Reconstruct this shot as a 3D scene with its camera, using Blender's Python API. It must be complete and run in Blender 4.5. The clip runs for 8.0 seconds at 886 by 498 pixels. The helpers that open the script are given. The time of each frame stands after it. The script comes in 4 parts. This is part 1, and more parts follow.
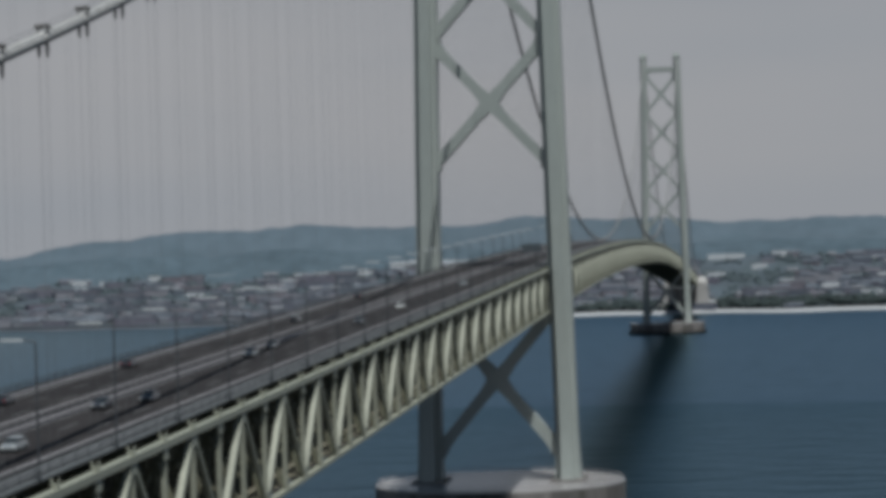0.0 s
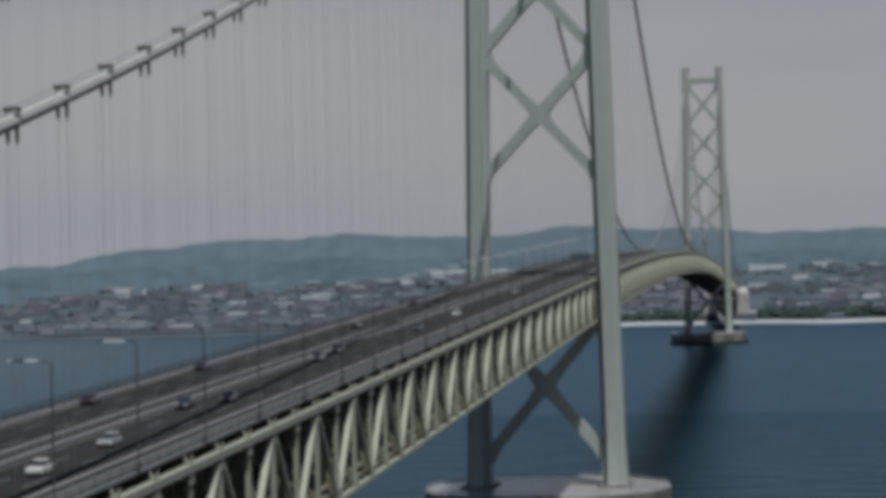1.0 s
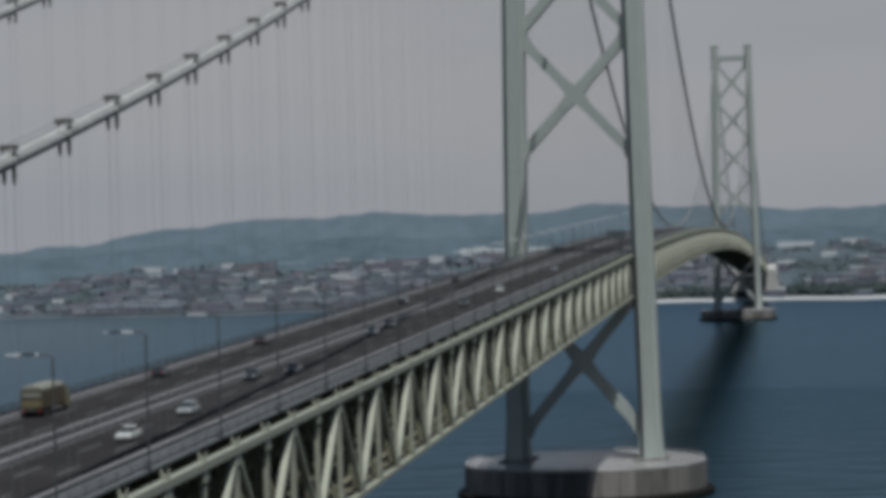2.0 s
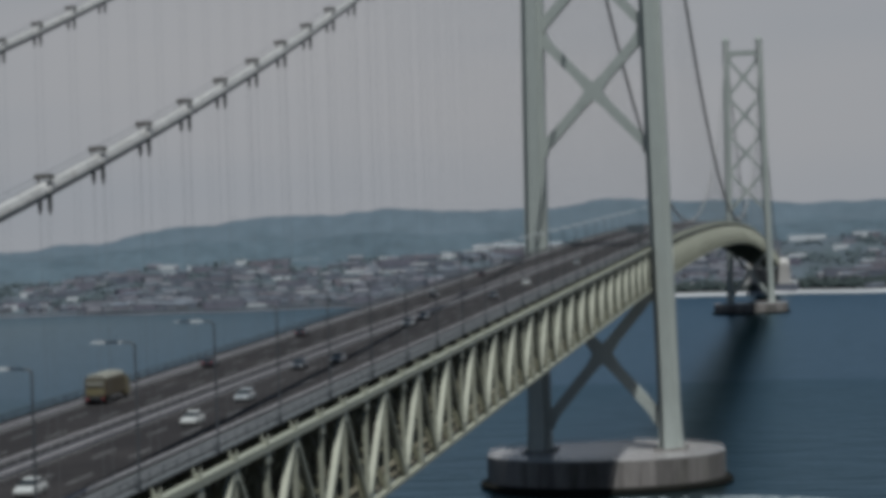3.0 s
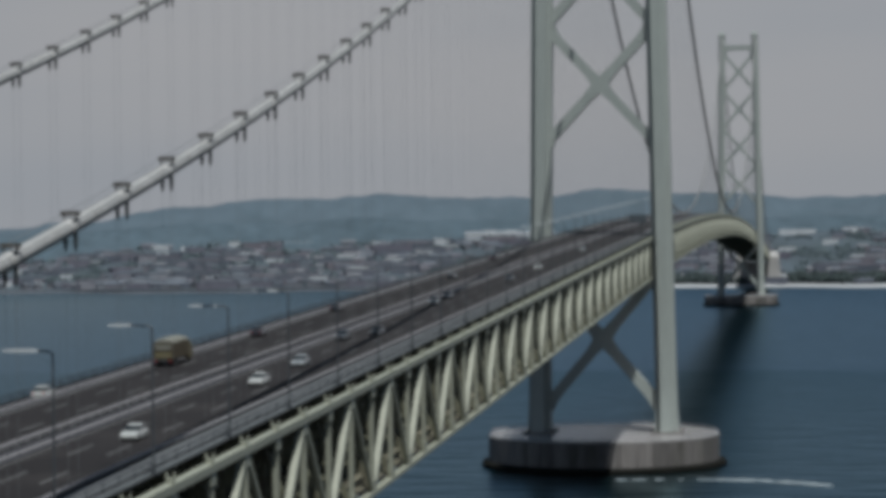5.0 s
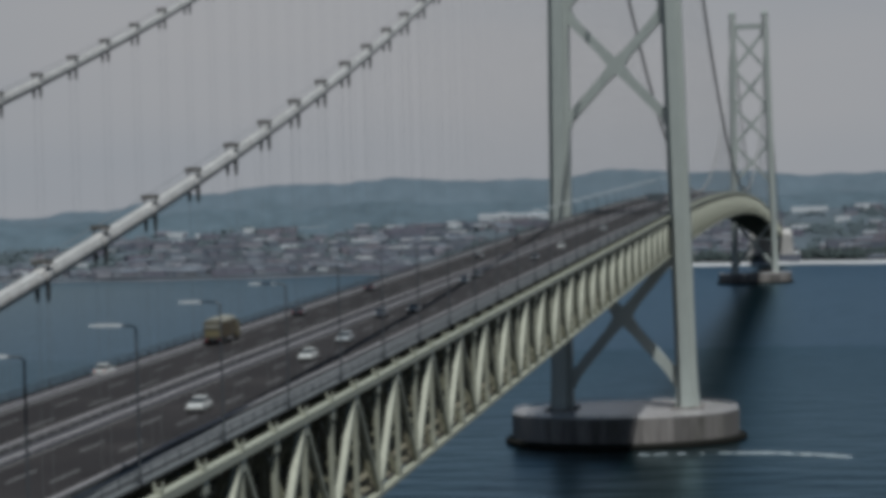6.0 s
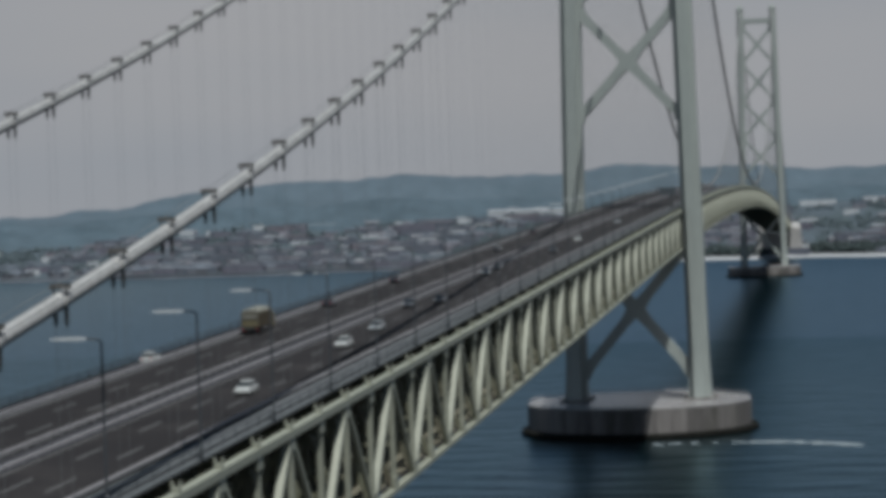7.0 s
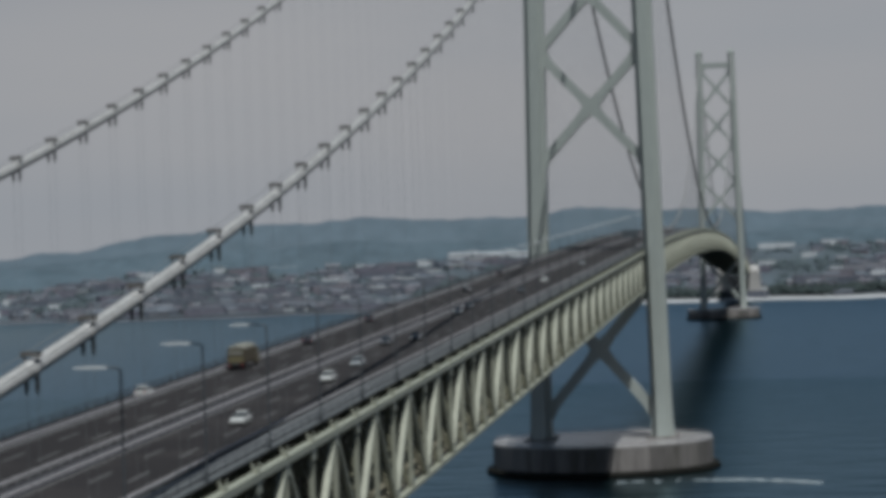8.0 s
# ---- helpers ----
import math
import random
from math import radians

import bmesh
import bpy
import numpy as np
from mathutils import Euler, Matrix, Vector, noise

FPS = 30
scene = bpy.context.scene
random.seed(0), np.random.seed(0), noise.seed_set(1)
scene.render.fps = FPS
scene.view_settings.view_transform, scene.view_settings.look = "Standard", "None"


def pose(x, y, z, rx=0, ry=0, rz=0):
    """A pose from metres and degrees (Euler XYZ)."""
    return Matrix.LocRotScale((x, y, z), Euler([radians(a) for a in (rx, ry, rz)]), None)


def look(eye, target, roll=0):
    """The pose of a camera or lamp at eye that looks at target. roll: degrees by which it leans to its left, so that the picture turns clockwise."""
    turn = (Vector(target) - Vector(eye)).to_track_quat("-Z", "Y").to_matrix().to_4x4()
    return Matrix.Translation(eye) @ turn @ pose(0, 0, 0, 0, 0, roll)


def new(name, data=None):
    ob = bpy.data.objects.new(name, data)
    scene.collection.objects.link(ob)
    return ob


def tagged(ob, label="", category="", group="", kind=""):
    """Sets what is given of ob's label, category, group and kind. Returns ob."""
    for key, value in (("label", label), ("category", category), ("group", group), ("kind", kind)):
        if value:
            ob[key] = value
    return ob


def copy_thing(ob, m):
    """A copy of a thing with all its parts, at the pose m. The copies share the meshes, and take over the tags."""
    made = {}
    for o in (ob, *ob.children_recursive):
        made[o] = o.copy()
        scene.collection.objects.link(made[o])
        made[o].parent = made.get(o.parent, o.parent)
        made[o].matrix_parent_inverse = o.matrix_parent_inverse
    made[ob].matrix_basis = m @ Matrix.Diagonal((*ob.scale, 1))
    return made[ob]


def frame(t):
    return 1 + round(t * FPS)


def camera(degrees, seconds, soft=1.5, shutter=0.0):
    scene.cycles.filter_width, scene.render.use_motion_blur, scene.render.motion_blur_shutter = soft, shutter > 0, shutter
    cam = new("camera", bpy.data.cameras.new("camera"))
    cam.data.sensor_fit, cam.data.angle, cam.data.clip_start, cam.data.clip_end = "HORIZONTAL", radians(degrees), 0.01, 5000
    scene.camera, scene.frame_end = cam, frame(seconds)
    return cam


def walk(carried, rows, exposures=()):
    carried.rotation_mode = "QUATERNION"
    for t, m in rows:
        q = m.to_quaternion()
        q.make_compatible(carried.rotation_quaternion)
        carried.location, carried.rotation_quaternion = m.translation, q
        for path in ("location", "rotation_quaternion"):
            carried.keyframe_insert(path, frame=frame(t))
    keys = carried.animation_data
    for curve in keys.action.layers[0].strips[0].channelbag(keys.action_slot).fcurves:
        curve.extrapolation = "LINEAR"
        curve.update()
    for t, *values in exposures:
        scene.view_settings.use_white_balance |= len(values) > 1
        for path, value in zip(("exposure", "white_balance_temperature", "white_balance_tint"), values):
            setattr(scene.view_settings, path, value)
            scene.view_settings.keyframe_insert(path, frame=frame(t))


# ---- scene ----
# Along x runs the bridge (near tower at x = 0, far tower at x = 1930), y points to its left side, z = 0 is the sea.
CAM_ROWS = [
    (0, -816.14, -78.54, 81.68, 6.640, 0.331, -1.652),
    (0.5, -823.73, -77.71, 81.62, 6.983, 0.429, -1.050),
    (1, -831.25, -76.85, 81.56, 7.520, 0.566, -1.394),
    (1.5, -838.67, -75.97, 81.49, 7.832, 0.295, -1.962),
    (1.7, -841.60, -75.61, 81.46, 7.966, 0.189, -1.841),
    (2.8, -857.53, -73.59, 81.25, 8.289, 0.058, -1.461),
    (3, -860.40, -73.27, 81.19, 8.381, 0.009, -1.982),
    (3.5, -867.45, -72.60, 80.98, 8.708, 0.141, -1.456),
    (4, -874.71, -71.81, 80.95, 8.502, 0.232, -1.106),
    (4.5, -881.87, -71.28, 80.90, 8.249, -0.222, -1.058),
    (4.7, -884.71, -71.05, 80.85, 8.086, -0.239, -0.732),
    (5.8, -900.14, -69.47, 80.43, 8.234, -0.629, -0.995),
    (6, -902.92, -69.24, 80.33, 8.396, -0.672, -1.620),
    (6.5, -909.79, -68.92, 80.07, 8.585, -1.067, -1.707),
    (7, -917.00, -68.59, 79.95, 8.581, -0.750, -2.025),
    (7.5, -924.44, -68.23, 79.84, 8.017, -0.152, -2.233),
    (8, -931.98, -67.98, 79.61, 7.620, 0.190, -2.015),
]


def aim(x, y, z, yaw, pitch, roll):
    a, b = radians(yaw), radians(pitch)
    d = Vector((math.cos(b) * math.cos(a), math.cos(b) * math.sin(a), math.sin(b)))
    return look((x, y, z), Vector((x, y, z)) + d * 100, roll)


cam = camera(19.80, 8.0, soft=5.5)
walk(cam, [(row[0], aim(*row[1:])) for row in CAM_ROWS], exposures=[(0.0, -0.02, 6050, 5), (8.0, -0.02, 6050, 5)])

# ---- light ----
scene.cycles.blur_glossy = 0.0  # sun glints off the water are not spread into the shade under the deck
SUN_FROM = Vector((-0.38, -0.21, 1.0)).normalized()
world = bpy.data.worlds.new("hazy_sky")
scene.world = world
world.use_nodes = True
wn, wl = world.node_tree.nodes, world.node_tree.links
wn.clear()
w_out, w_bg = wn.new("ShaderNodeOutputWorld"), wn.new("ShaderNodeBackground")
sky = wn.new("ShaderNodeTexSky")
sky.sky_type, sky.sun_disc = "NISHITA", False
sky.sun_elevation = math.asin(SUN_FROM.z)
sky.sun_rotation = math.atan2(SUN_FROM.x, SUN_FROM.y)
sky.dust_density, sky.air_density = 4.0, 1.0
grey = wn.new("ShaderNodeHueSaturation")
grey.inputs["Saturation"].default_value = 0.25
w_tc, w_map, w_noise = wn.new("ShaderNodeTexCoord"), wn.new("ShaderNodeMapping"), wn.new("ShaderNodeTexNoise")
w_map.inputs["Scale"].default_value = (1, 1, 5)
w_noise.inputs["Scale"].default_value, w_noise.inputs["Detail"].default_value = 2.2, 4
w_ramp = wn.new("ShaderNodeValToRGB")
w_ramp.color_ramp.elements[0].position, w_ramp.color_ramp.elements[0].color = 0.3, (3.08, 3.08, 3.26, 1)
w_ramp.color_ramp.elements[1].position, w_ramp.color_ramp.elements[1].color = 0.7, (3.62, 3.42, 3.44, 1)
w_mix = wn.new("ShaderNodeMix")
w_mix.data_type = "RGBA"
w_mix.inputs[0].default_value = 0.965
w_bg.inputs["Strength"].default_value = 0.1
w_sep, w_height, w_zen, w_up = wn.new("ShaderNodeSeparateXYZ"), wn.new("ShaderNodeMapRange"), wn.new("ShaderNodeMix"), wn.new("ShaderNodeRGB")
w_height.interpolation_type = "SMOOTHSTEP"
w_height.inputs[1].default_value, w_height.inputs[2].default_value = 0.085, 0.24
w_zen.data_type = "RGBA"
w_up.outputs[0].default_value = (0.62, 1.00, 1.52, 1)
wl.new(w_tc.outputs["Generated"], w_sep.inputs[0])
wl.new(w_sep.outputs["Z"], w_height.inputs[0])
wl.new(w_height.outputs[0], w_zen.inputs[0])
wl.new(w_ramp.outputs[0], w_zen.inputs[6])
wl.new(w_up.outputs[0], w_zen.inputs[7])
wl.new(sky.outputs[0], grey.inputs["Color"])
wl.new(w_tc.outputs["Generated"], w_map.inputs[0])
wl.new(w_map.outputs[0], w_noise.inputs["Vector"])
wl.new(w_noise.outputs[0], w_ramp.inputs[0])
wl.new(grey.outputs[0], w_mix.inputs[6])
wl.new(w_zen.outputs[2], w_mix.inputs[7])
wl.new(w_mix.outputs[2], w_bg.inputs["Color"])
wl.new(w_bg.outputs[0], w_out.inputs[0])

sun = new("sun", bpy.data.lights.new("sun", "SUN"))
sun.data.energy, sun.data.angle, sun.data.color = 5.0, radians(0.6), (1.0, 0.97, 0.91)
sun.matrix_world = look(SUN_FROM * 600, (0, 0, 0))


# ---- materials ----
def surface(name, colour, rough=0.6, vary=0.18, coarse=0.12, fine=1.5, bump=0.02, metal=0.0, streak=1.0, stain=None, per_piece=0.0, spec=0.5):
    """Painted or mineral surface: two scales of noise over the colour, a stain colour in blots, a fine bump."""
    m = bpy.data.materials.new(name)
    m.use_nodes = True
    n, k = m.node_tree.nodes, m.node_tree.links
    b = n["Principled BSDF"]
    b.inputs["Roughness"].default_value, b.inputs["Metallic"].default_value = rough, metal
    b.inputs["Specular IOR Level"].default_value = spec
    geo, mp = n.new("ShaderNodeNewGeometry"), n.new("ShaderNodeMapping")
    mp.inputs["Scale"].default_value = (1, 1, streak)
    k.new(geo.outputs["Position"], mp.inputs[0])
    n1, n2 = n.new("ShaderNodeTexNoise"), n.new("ShaderNodeTexNoise")
    n1.inputs["Scale"].default_value, n1.inputs["Detail"].default_value = coarse, 5
    n2.inputs["Scale"].default_value, n2.inputs["Detail"].default_value = fine, 3
    k.new(mp.outputs[0], n1.inputs["Vector"])
    k.new(mp.outputs[0], n2.inputs["Vector"])
    add = n.new("ShaderNodeMath")
    add.operation = "ADD"
    k.new(n1.outputs[0], add.inputs[0])
    k.new(n2.outputs[0], add.inputs[1])
    rng = n.new("ShaderNodeMapRange")
    rng.inputs[1].default_value, rng.inputs[2].default_value = 0.6, 1.4
    rng.inputs[3].default_value, rng.inputs[4].default_value = 1 - vary, 1 + vary
    k.new(add.outputs[0], rng.inputs[0])
    value = rng.outputs[0]
    if per_piece:
        info, r2, mul = n.new("ShaderNodeObjectInfo"), n.new("ShaderNodeMapRange"), n.new("ShaderNodeMath")
        r2.inputs[3].default_value, r2.inputs[4].default_value = 1 - per_piece, 1 + per_piece
        mul.operation = "MULTIPLY"
        k.new(info.outputs["Random"], r2.inputs[0])
        k.new(r2.outputs[0], mul.inputs[0])
        k.new(value, mul.inputs[1])
        value = mul.outputs[0]
    vm = n.new("ShaderNodeVectorMath")
    vm.operation = "SCALE"
    k.new(value, vm.inputs["Scale"])
    if stain:
        mix, rr = n.new("ShaderNodeMix"), n.new("ShaderNodeMapRange")
        mix.data_type = "RGBA"
        n3 = n.new("ShaderNodeTexNoise")
        n3.inputs["Scale"].default_value, n3.inputs["Detail"].default_value = coarse * 3, 6
        k.new(mp.outputs[0], n3.inputs["Vector"])
        rr.inputs[1].default_value, rr.inputs[2].default_value = 0.5, 0.72
        k.new(n3.outputs[0], rr.inputs[0])
        k.new(rr.outputs[0], mix.inputs[0])
        mix.inputs[6].default_value, mix.inputs[7].default_value = (*colour, 1), (*stain, 1)
        k.new(mix.outputs[2], vm.inputs[0])
    else:
        vm.inputs[0].default_value = colour
    k.new(vm.outputs[0], b.inputs["Base Color"])
    if bump:
        bp = n.new("ShaderNodeBump")
        bp.inputs["Strength"].default_value, bp.inputs["Distance"].default_value = 0.4, bump
        k.new(n2.outputs[0], bp.inputs["Height"])
        k.new(bp.outputs[0], b.inputs["Normal"])
    return m


def island_colours(name, colours, rough=0.85):
    """One of several colours for each loose piece of a joined mesh, with grime over it."""
    m = bpy.data.materials.new(name)
    m.use_nodes = True
    n, k = m.node_tree.nodes, m.node_tree.links
    b = n["Principled BSDF"]
    b.inputs["Roughness"].default_value = rough
    geo, ramp, ns, rr, vm = (n.new(t) for t in ("ShaderNodeNewGeometry", "ShaderNodeValToRGB", "ShaderNodeTexNoise", "ShaderNodeMapRange", "ShaderNodeVectorMath"))
    cr = ramp.color_ramp
    cr.interpolation = "CONSTANT"
    while len(cr.elements) < len(colours):
        cr.elements.new(1.0)
    for i, c in enumerate(colours):
        cr.elements[i].position, cr.elements[i].color = i / len(colours), (*c, 1)
    k.new(geo.outputs["Random Per Island"], ramp.inputs[0])
    ns.inputs["Scale"].default_value, ns.inputs["Detail"].default_value = 0.15, 5
    k.new(geo.outputs["Position"], ns.inputs["Vector"])
    rr.inputs[1].default_value, rr.inputs[2].default_value, rr.inputs[3].default_value, rr.inputs[4].default_value = 0.3, 0.7, 0.8, 1.2
    k.new(ns.outputs[0], rr.inputs[0])
    vm.operation = "SCALE"
    k.new(ramp.outputs[0], vm.inputs[0])
    k.new(rr.outputs[0], vm.inputs["Scale"])
    k.new(vm.outputs[0], b.inputs["Base Color"])
    return m


def sea_material():
    """Dark teal water body under a wind-roughened gloss, with a tide line across the strait."""
    m = bpy.data.materials.new("sea_water")
    m.use_nodes = True
    n, k = m.node_tree.nodes, m.node_tree.links
    n.remove(n["Principled BSDF"])
    body, gloss, mix, fres = n.new("ShaderNodeBsdfDiffuse"), n.new("ShaderNodeBsdfGlossy"), n.new("ShaderNodeMixShader"), n.new("ShaderNodeFresnel")
    fres.inputs["IOR"].default_value = 1.33
    gloss.distribution = "BECKMANN"
    geo = n.new("ShaderNodeNewGeometry")

    def waves(scale, stretch, detail):
        mp, ns = n.new("ShaderNodeMapping"), n.new("ShaderNodeTexNoise")
        mp.inputs["Scale"].default_value = stretch
        ns.inputs["Scale"].default_value, ns.inputs["Detail"].default_value = scale, detail
        k.new(geo.outputs["Position"], mp.inputs[0])
        k.new(mp.outputs[0], ns.inputs["Vector"])
        return ns

    def ranged(source, a, b, c, d):
        r = n.new("ShaderNodeMapRange")
        for i, v in enumerate((a, b, c, d)):
            r.inputs[i + 1].default_value = v
        k.new(source, r.inputs[0])
        return r.outputs[0]

    broad = waves(0.005, (1.0, 0.6, 1), 4)
    chop = waves(0.16, (1, 0.6, 1), 4)
    swell = waves(0.05, (1.5, 0.5, 1), 4)
    ramp = n.new("ShaderNodeValToRGB")
    ramp.color_ramp.elements[0].position, ramp.color_ramp.elements[0].color = 0.38, (0.0008, 0.0036, 0.0040, 1)
    ramp.color_ramp.elements[1].position, ramp.color_ramp.elements[1].color = 0.62, (0.0010, 0.0044, 0.0050, 1)
    k.new(broad.outputs[0], ramp.inputs[0])
    # tide line: reflected brightness set in the gloss tint, paler beyond, darkest just before
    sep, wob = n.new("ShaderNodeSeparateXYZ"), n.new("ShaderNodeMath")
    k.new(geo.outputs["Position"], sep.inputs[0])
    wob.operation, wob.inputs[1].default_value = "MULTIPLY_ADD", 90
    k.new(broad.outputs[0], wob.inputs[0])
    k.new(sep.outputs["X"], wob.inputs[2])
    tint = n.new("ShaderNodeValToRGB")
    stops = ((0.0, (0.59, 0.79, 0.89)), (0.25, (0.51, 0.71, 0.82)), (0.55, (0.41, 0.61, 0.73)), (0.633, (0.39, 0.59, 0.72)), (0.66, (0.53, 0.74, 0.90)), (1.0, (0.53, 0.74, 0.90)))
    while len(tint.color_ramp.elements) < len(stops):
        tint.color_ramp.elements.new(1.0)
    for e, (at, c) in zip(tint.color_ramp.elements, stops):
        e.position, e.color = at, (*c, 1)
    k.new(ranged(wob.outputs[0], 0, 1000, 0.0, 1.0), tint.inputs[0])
    # left of the bridge: body and gloss colour grow paler with y
    left_tint = n.new("ShaderNodeMix")
    left_tint.data_type = "RGBA"
    k.new(ranged(sep.outputs["Y"], 60, 900, 0.15, 1.0), left_tint.inputs[0])
    k.new(tint.outputs[0], left_tint.inputs[6])
    left_tint.inputs[7].default_value = (0.80, 0.88, 0.89, 1)
    left_body = n.new("ShaderNodeMix")
    left_body.data_type = "RGBA"
    k.new(ranged(sep.outputs["Y"], 60, 900, 0.0, 1.0), left_body.inputs[0])
    k.new(ramp.outputs[0], left_body.inputs[6])
    left_body.inputs[7].default_value = (0.033, 0.048, 0.051, 1)
    k.new(left_body.outputs[2], body.inputs["Color"])
    k.new(left_tint.outputs[2], gloss.inputs["Color"])
    k.new(ranged(broad.outputs[0], 0.35, 0.65, 0.44, 0.50), gloss.inputs["Roughness"])
    b1, b2 = n.new("ShaderNodeBump"), n.new("ShaderNodeBump")
    b1.inputs["Strength"].default_value, b1.inputs["Distance"].default_value = 0.6, 0.9
    b2.inputs["Strength"].default_value, b2.inputs["Distance"].default_value = 0.6, 0.4
    k.new(swell.outputs[0], b1.inputs["Height"])
    k.new(chop.outputs[0], b2.inputs["Height"])
    k.new(b1.outputs[0], b2.inputs["Normal"])
    b3 = n.new("ShaderNodeBump")
    b3.inputs["Strength"].default_value, b3.inputs["Distance"].default_value = 1.0, 2.2
    patch = waves(0.045, (1.6, 0.55, 1), 6)
    k.new(patch.outputs[0], b3.inputs["Height"])
    k.new(b3.outputs[0], fres.inputs["Normal"])
    # calmer facets between the ruffled ones
    calm, sheen = n.new("ShaderNodeBsdfGlossy"), n.new("ShaderNodeMixShader")
    calm.distribution = "BECKMANN"
    calm.inputs["Roughness"].default_value = 0.315
    sheen.inputs[0].default_value = 0.9
    k.new(left_tint.outputs[2], calm.inputs["Color"])
    k.new(gloss.outputs[0], sheen.inputs[1])
    k.new(calm.outputs[0], sheen.inputs[2])
    for node in (body, gloss, calm):
        k.new(b2.outputs[0], node.inputs["Normal"])
    k.new(ranged(fres.outputs[0], 0.10, 0.75, 0.0, 0.78), mix.inputs[0])
    k.new(body.outputs[0], mix.inputs[1])
    k.new(sheen.outputs[0], mix.inputs[2])
    k.new(mix.outputs[0], n["Material Output"].inputs["Surface"])
    return m


def streaked_concrete():
    """Weathered marine concrete: panels of uneven tone, brown stains and pale run-off streaks down the face."""
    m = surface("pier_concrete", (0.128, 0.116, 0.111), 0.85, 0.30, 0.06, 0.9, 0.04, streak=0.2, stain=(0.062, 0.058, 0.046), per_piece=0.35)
    n, k = m.node_tree.nodes, m.node_tree.links
    bsdf = n["Principled BSDF"]
    base = bsdf.inputs["Base Color"].links[0].from_socket
    geo, mp, runs, rr, mix = (n.new(t) for t in ("ShaderNodeNewGeometry", "ShaderNodeMapping", "ShaderNodeTexNoise", "ShaderNodeMapRange", "ShaderNodeMix"))
    mp.inputs["Scale"].default_value = (1, 1, 0.03)
    runs.inputs["Scale"].default_value, runs.inputs["Detail"].default_value = 0.55, 3
    rr.inputs[1].default_value, rr.inputs[2].default_value, rr.inputs[4].default_value = 0.56, 0.68, 0.75
    mix.data_type = "RGBA"
    mix.inputs[7].default_value = (0.235, 0.215, 0.205, 1)
    k.new(geo.outputs["Position"], mp.inputs[0])
    k.new(mp.outputs[0], runs.inputs["Vector"])
    k.new(runs.outputs[0], rr.inputs[0])
    k.new(rr.outputs[0], mix.inputs[0])
    k.new(base, mix.inputs[6])
    k.new(mix.outputs[2], bsdf.inputs["Base Color"])
    return m


M_TOWER = surface("tower_paint", (0.285, 0.304, 0.288), 0.5, 0.10, 0.05, 0.6, 0.01, streak=0.25)
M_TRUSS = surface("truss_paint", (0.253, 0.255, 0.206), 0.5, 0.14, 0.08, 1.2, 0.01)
# truss paint again, darkened for the shade inside the girder
M_INNER = surface("shaded_frame_paint", (0.120, 0.118, 0.080), 0.6, 0.2, 0.1, 1.2, 0.01, stain=(0.070, 0.057, 0.038))
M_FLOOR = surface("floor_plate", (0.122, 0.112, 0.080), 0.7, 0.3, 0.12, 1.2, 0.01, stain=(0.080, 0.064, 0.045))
M_CABLE = surface("cable_wrap", (0.32, 0.31, 0.305), 0.5, 0.2, 0.35, 2.0, 0.01, stain=(0.24, 0.225, 0.21))
M_DARK = surface("dark_steel", (0.035, 0.037, 0.037), 0.6, 0.2, 0.3, 3.0)
M_CLAMP = surface("brown_clamp", (0.075, 0.068, 0.062), 0.7, 0.25, 0.3, 3.0)
M_POLE = surface("lamp_pole_grey", (0.042, 0.046, 0.052), 0.6, 0.15, 0.3, 3.0)
M_ROPE = surface("hanger_rope", (0.13, 0.135, 0.14), 0.6, 0.1)
M_CONC = streaked_concrete()
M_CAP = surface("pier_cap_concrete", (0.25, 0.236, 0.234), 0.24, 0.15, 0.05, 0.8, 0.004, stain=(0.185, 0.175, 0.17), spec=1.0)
M_ANCHOR = surface("anchorage_concrete", (0.32, 0.305, 0.295), 0.85, 0.15, 0.05, 0.8, 0.03)
M_FENDER = surface("fender_rubber", (0.010, 0.010, 0.009), 0.9, 0.3, spec=0.05)
M_ROAD = surface("asphalt", (0.0212, 0.0190, 0.0196), 0.85, 0.32, 0.03, 2.0, 0.01, stain=(0.030, 0.0268, 0.0268), spec=0.10)
M_WALK = surface("walkway_plate", (0.105, 0.110, 0.114), 0.6, 0.2, 0.1, 2.0, spec=0.2)
M_GRATE = surface("steel_grating", (0.030, 0.028, 0.031), 0.6, 0.2, 0.1, 2.0, spec=0.2)
M_RAIL = surface("rail_paint", (0.35, 0.328, 0.336), 0.5, 0.15, 0.1, 2.0)
M_KERB = surface("kerb_concrete", (0.095, 0.095, 0.100), 0.8, 0.2, 0.1, 1.5)
M_LINE = surface("road_paint", (0.125, 0.122, 0.122), 0.8, 0.25, 0.2, 2.5)
M_SEA = sea_material()
# blue-grey distance haze put into the ground colour
M_LAND = surface("hazed_town_ground", (0.048, 0.062, 0.076), 0.9, 0.35, 0.006, 0.05, 0.3, stain=(0.038, 0.053, 0.058))
# distance haze painted into the hill colours, less on the nearer foothills
M_HILL = surface("hazed_wooded_hill", (0.073, 0.095, 0.116), 0.95, 0.15, 0.004, 0.03, 0.6, stain=(0.060, 0.082, 0.100), spec=0.1)
M_FOOTHILL = surface("hazed_wooded_foothill", (0.063, 0.085, 0.104), 0.95, 0.25, 0.006, 0.04, 0.6, stain=(0.052, 0.073, 0.090), spec=0.1)
M_QUAY = surface("quay_stone", (0.066, 0.072, 0.088), 0.9, 0.2, 0.02, 0.3)
M_SAND = surface("shore_sand", (0.30, 0.30, 0.31), 0.9, 0.1, 0.02, 0.3)


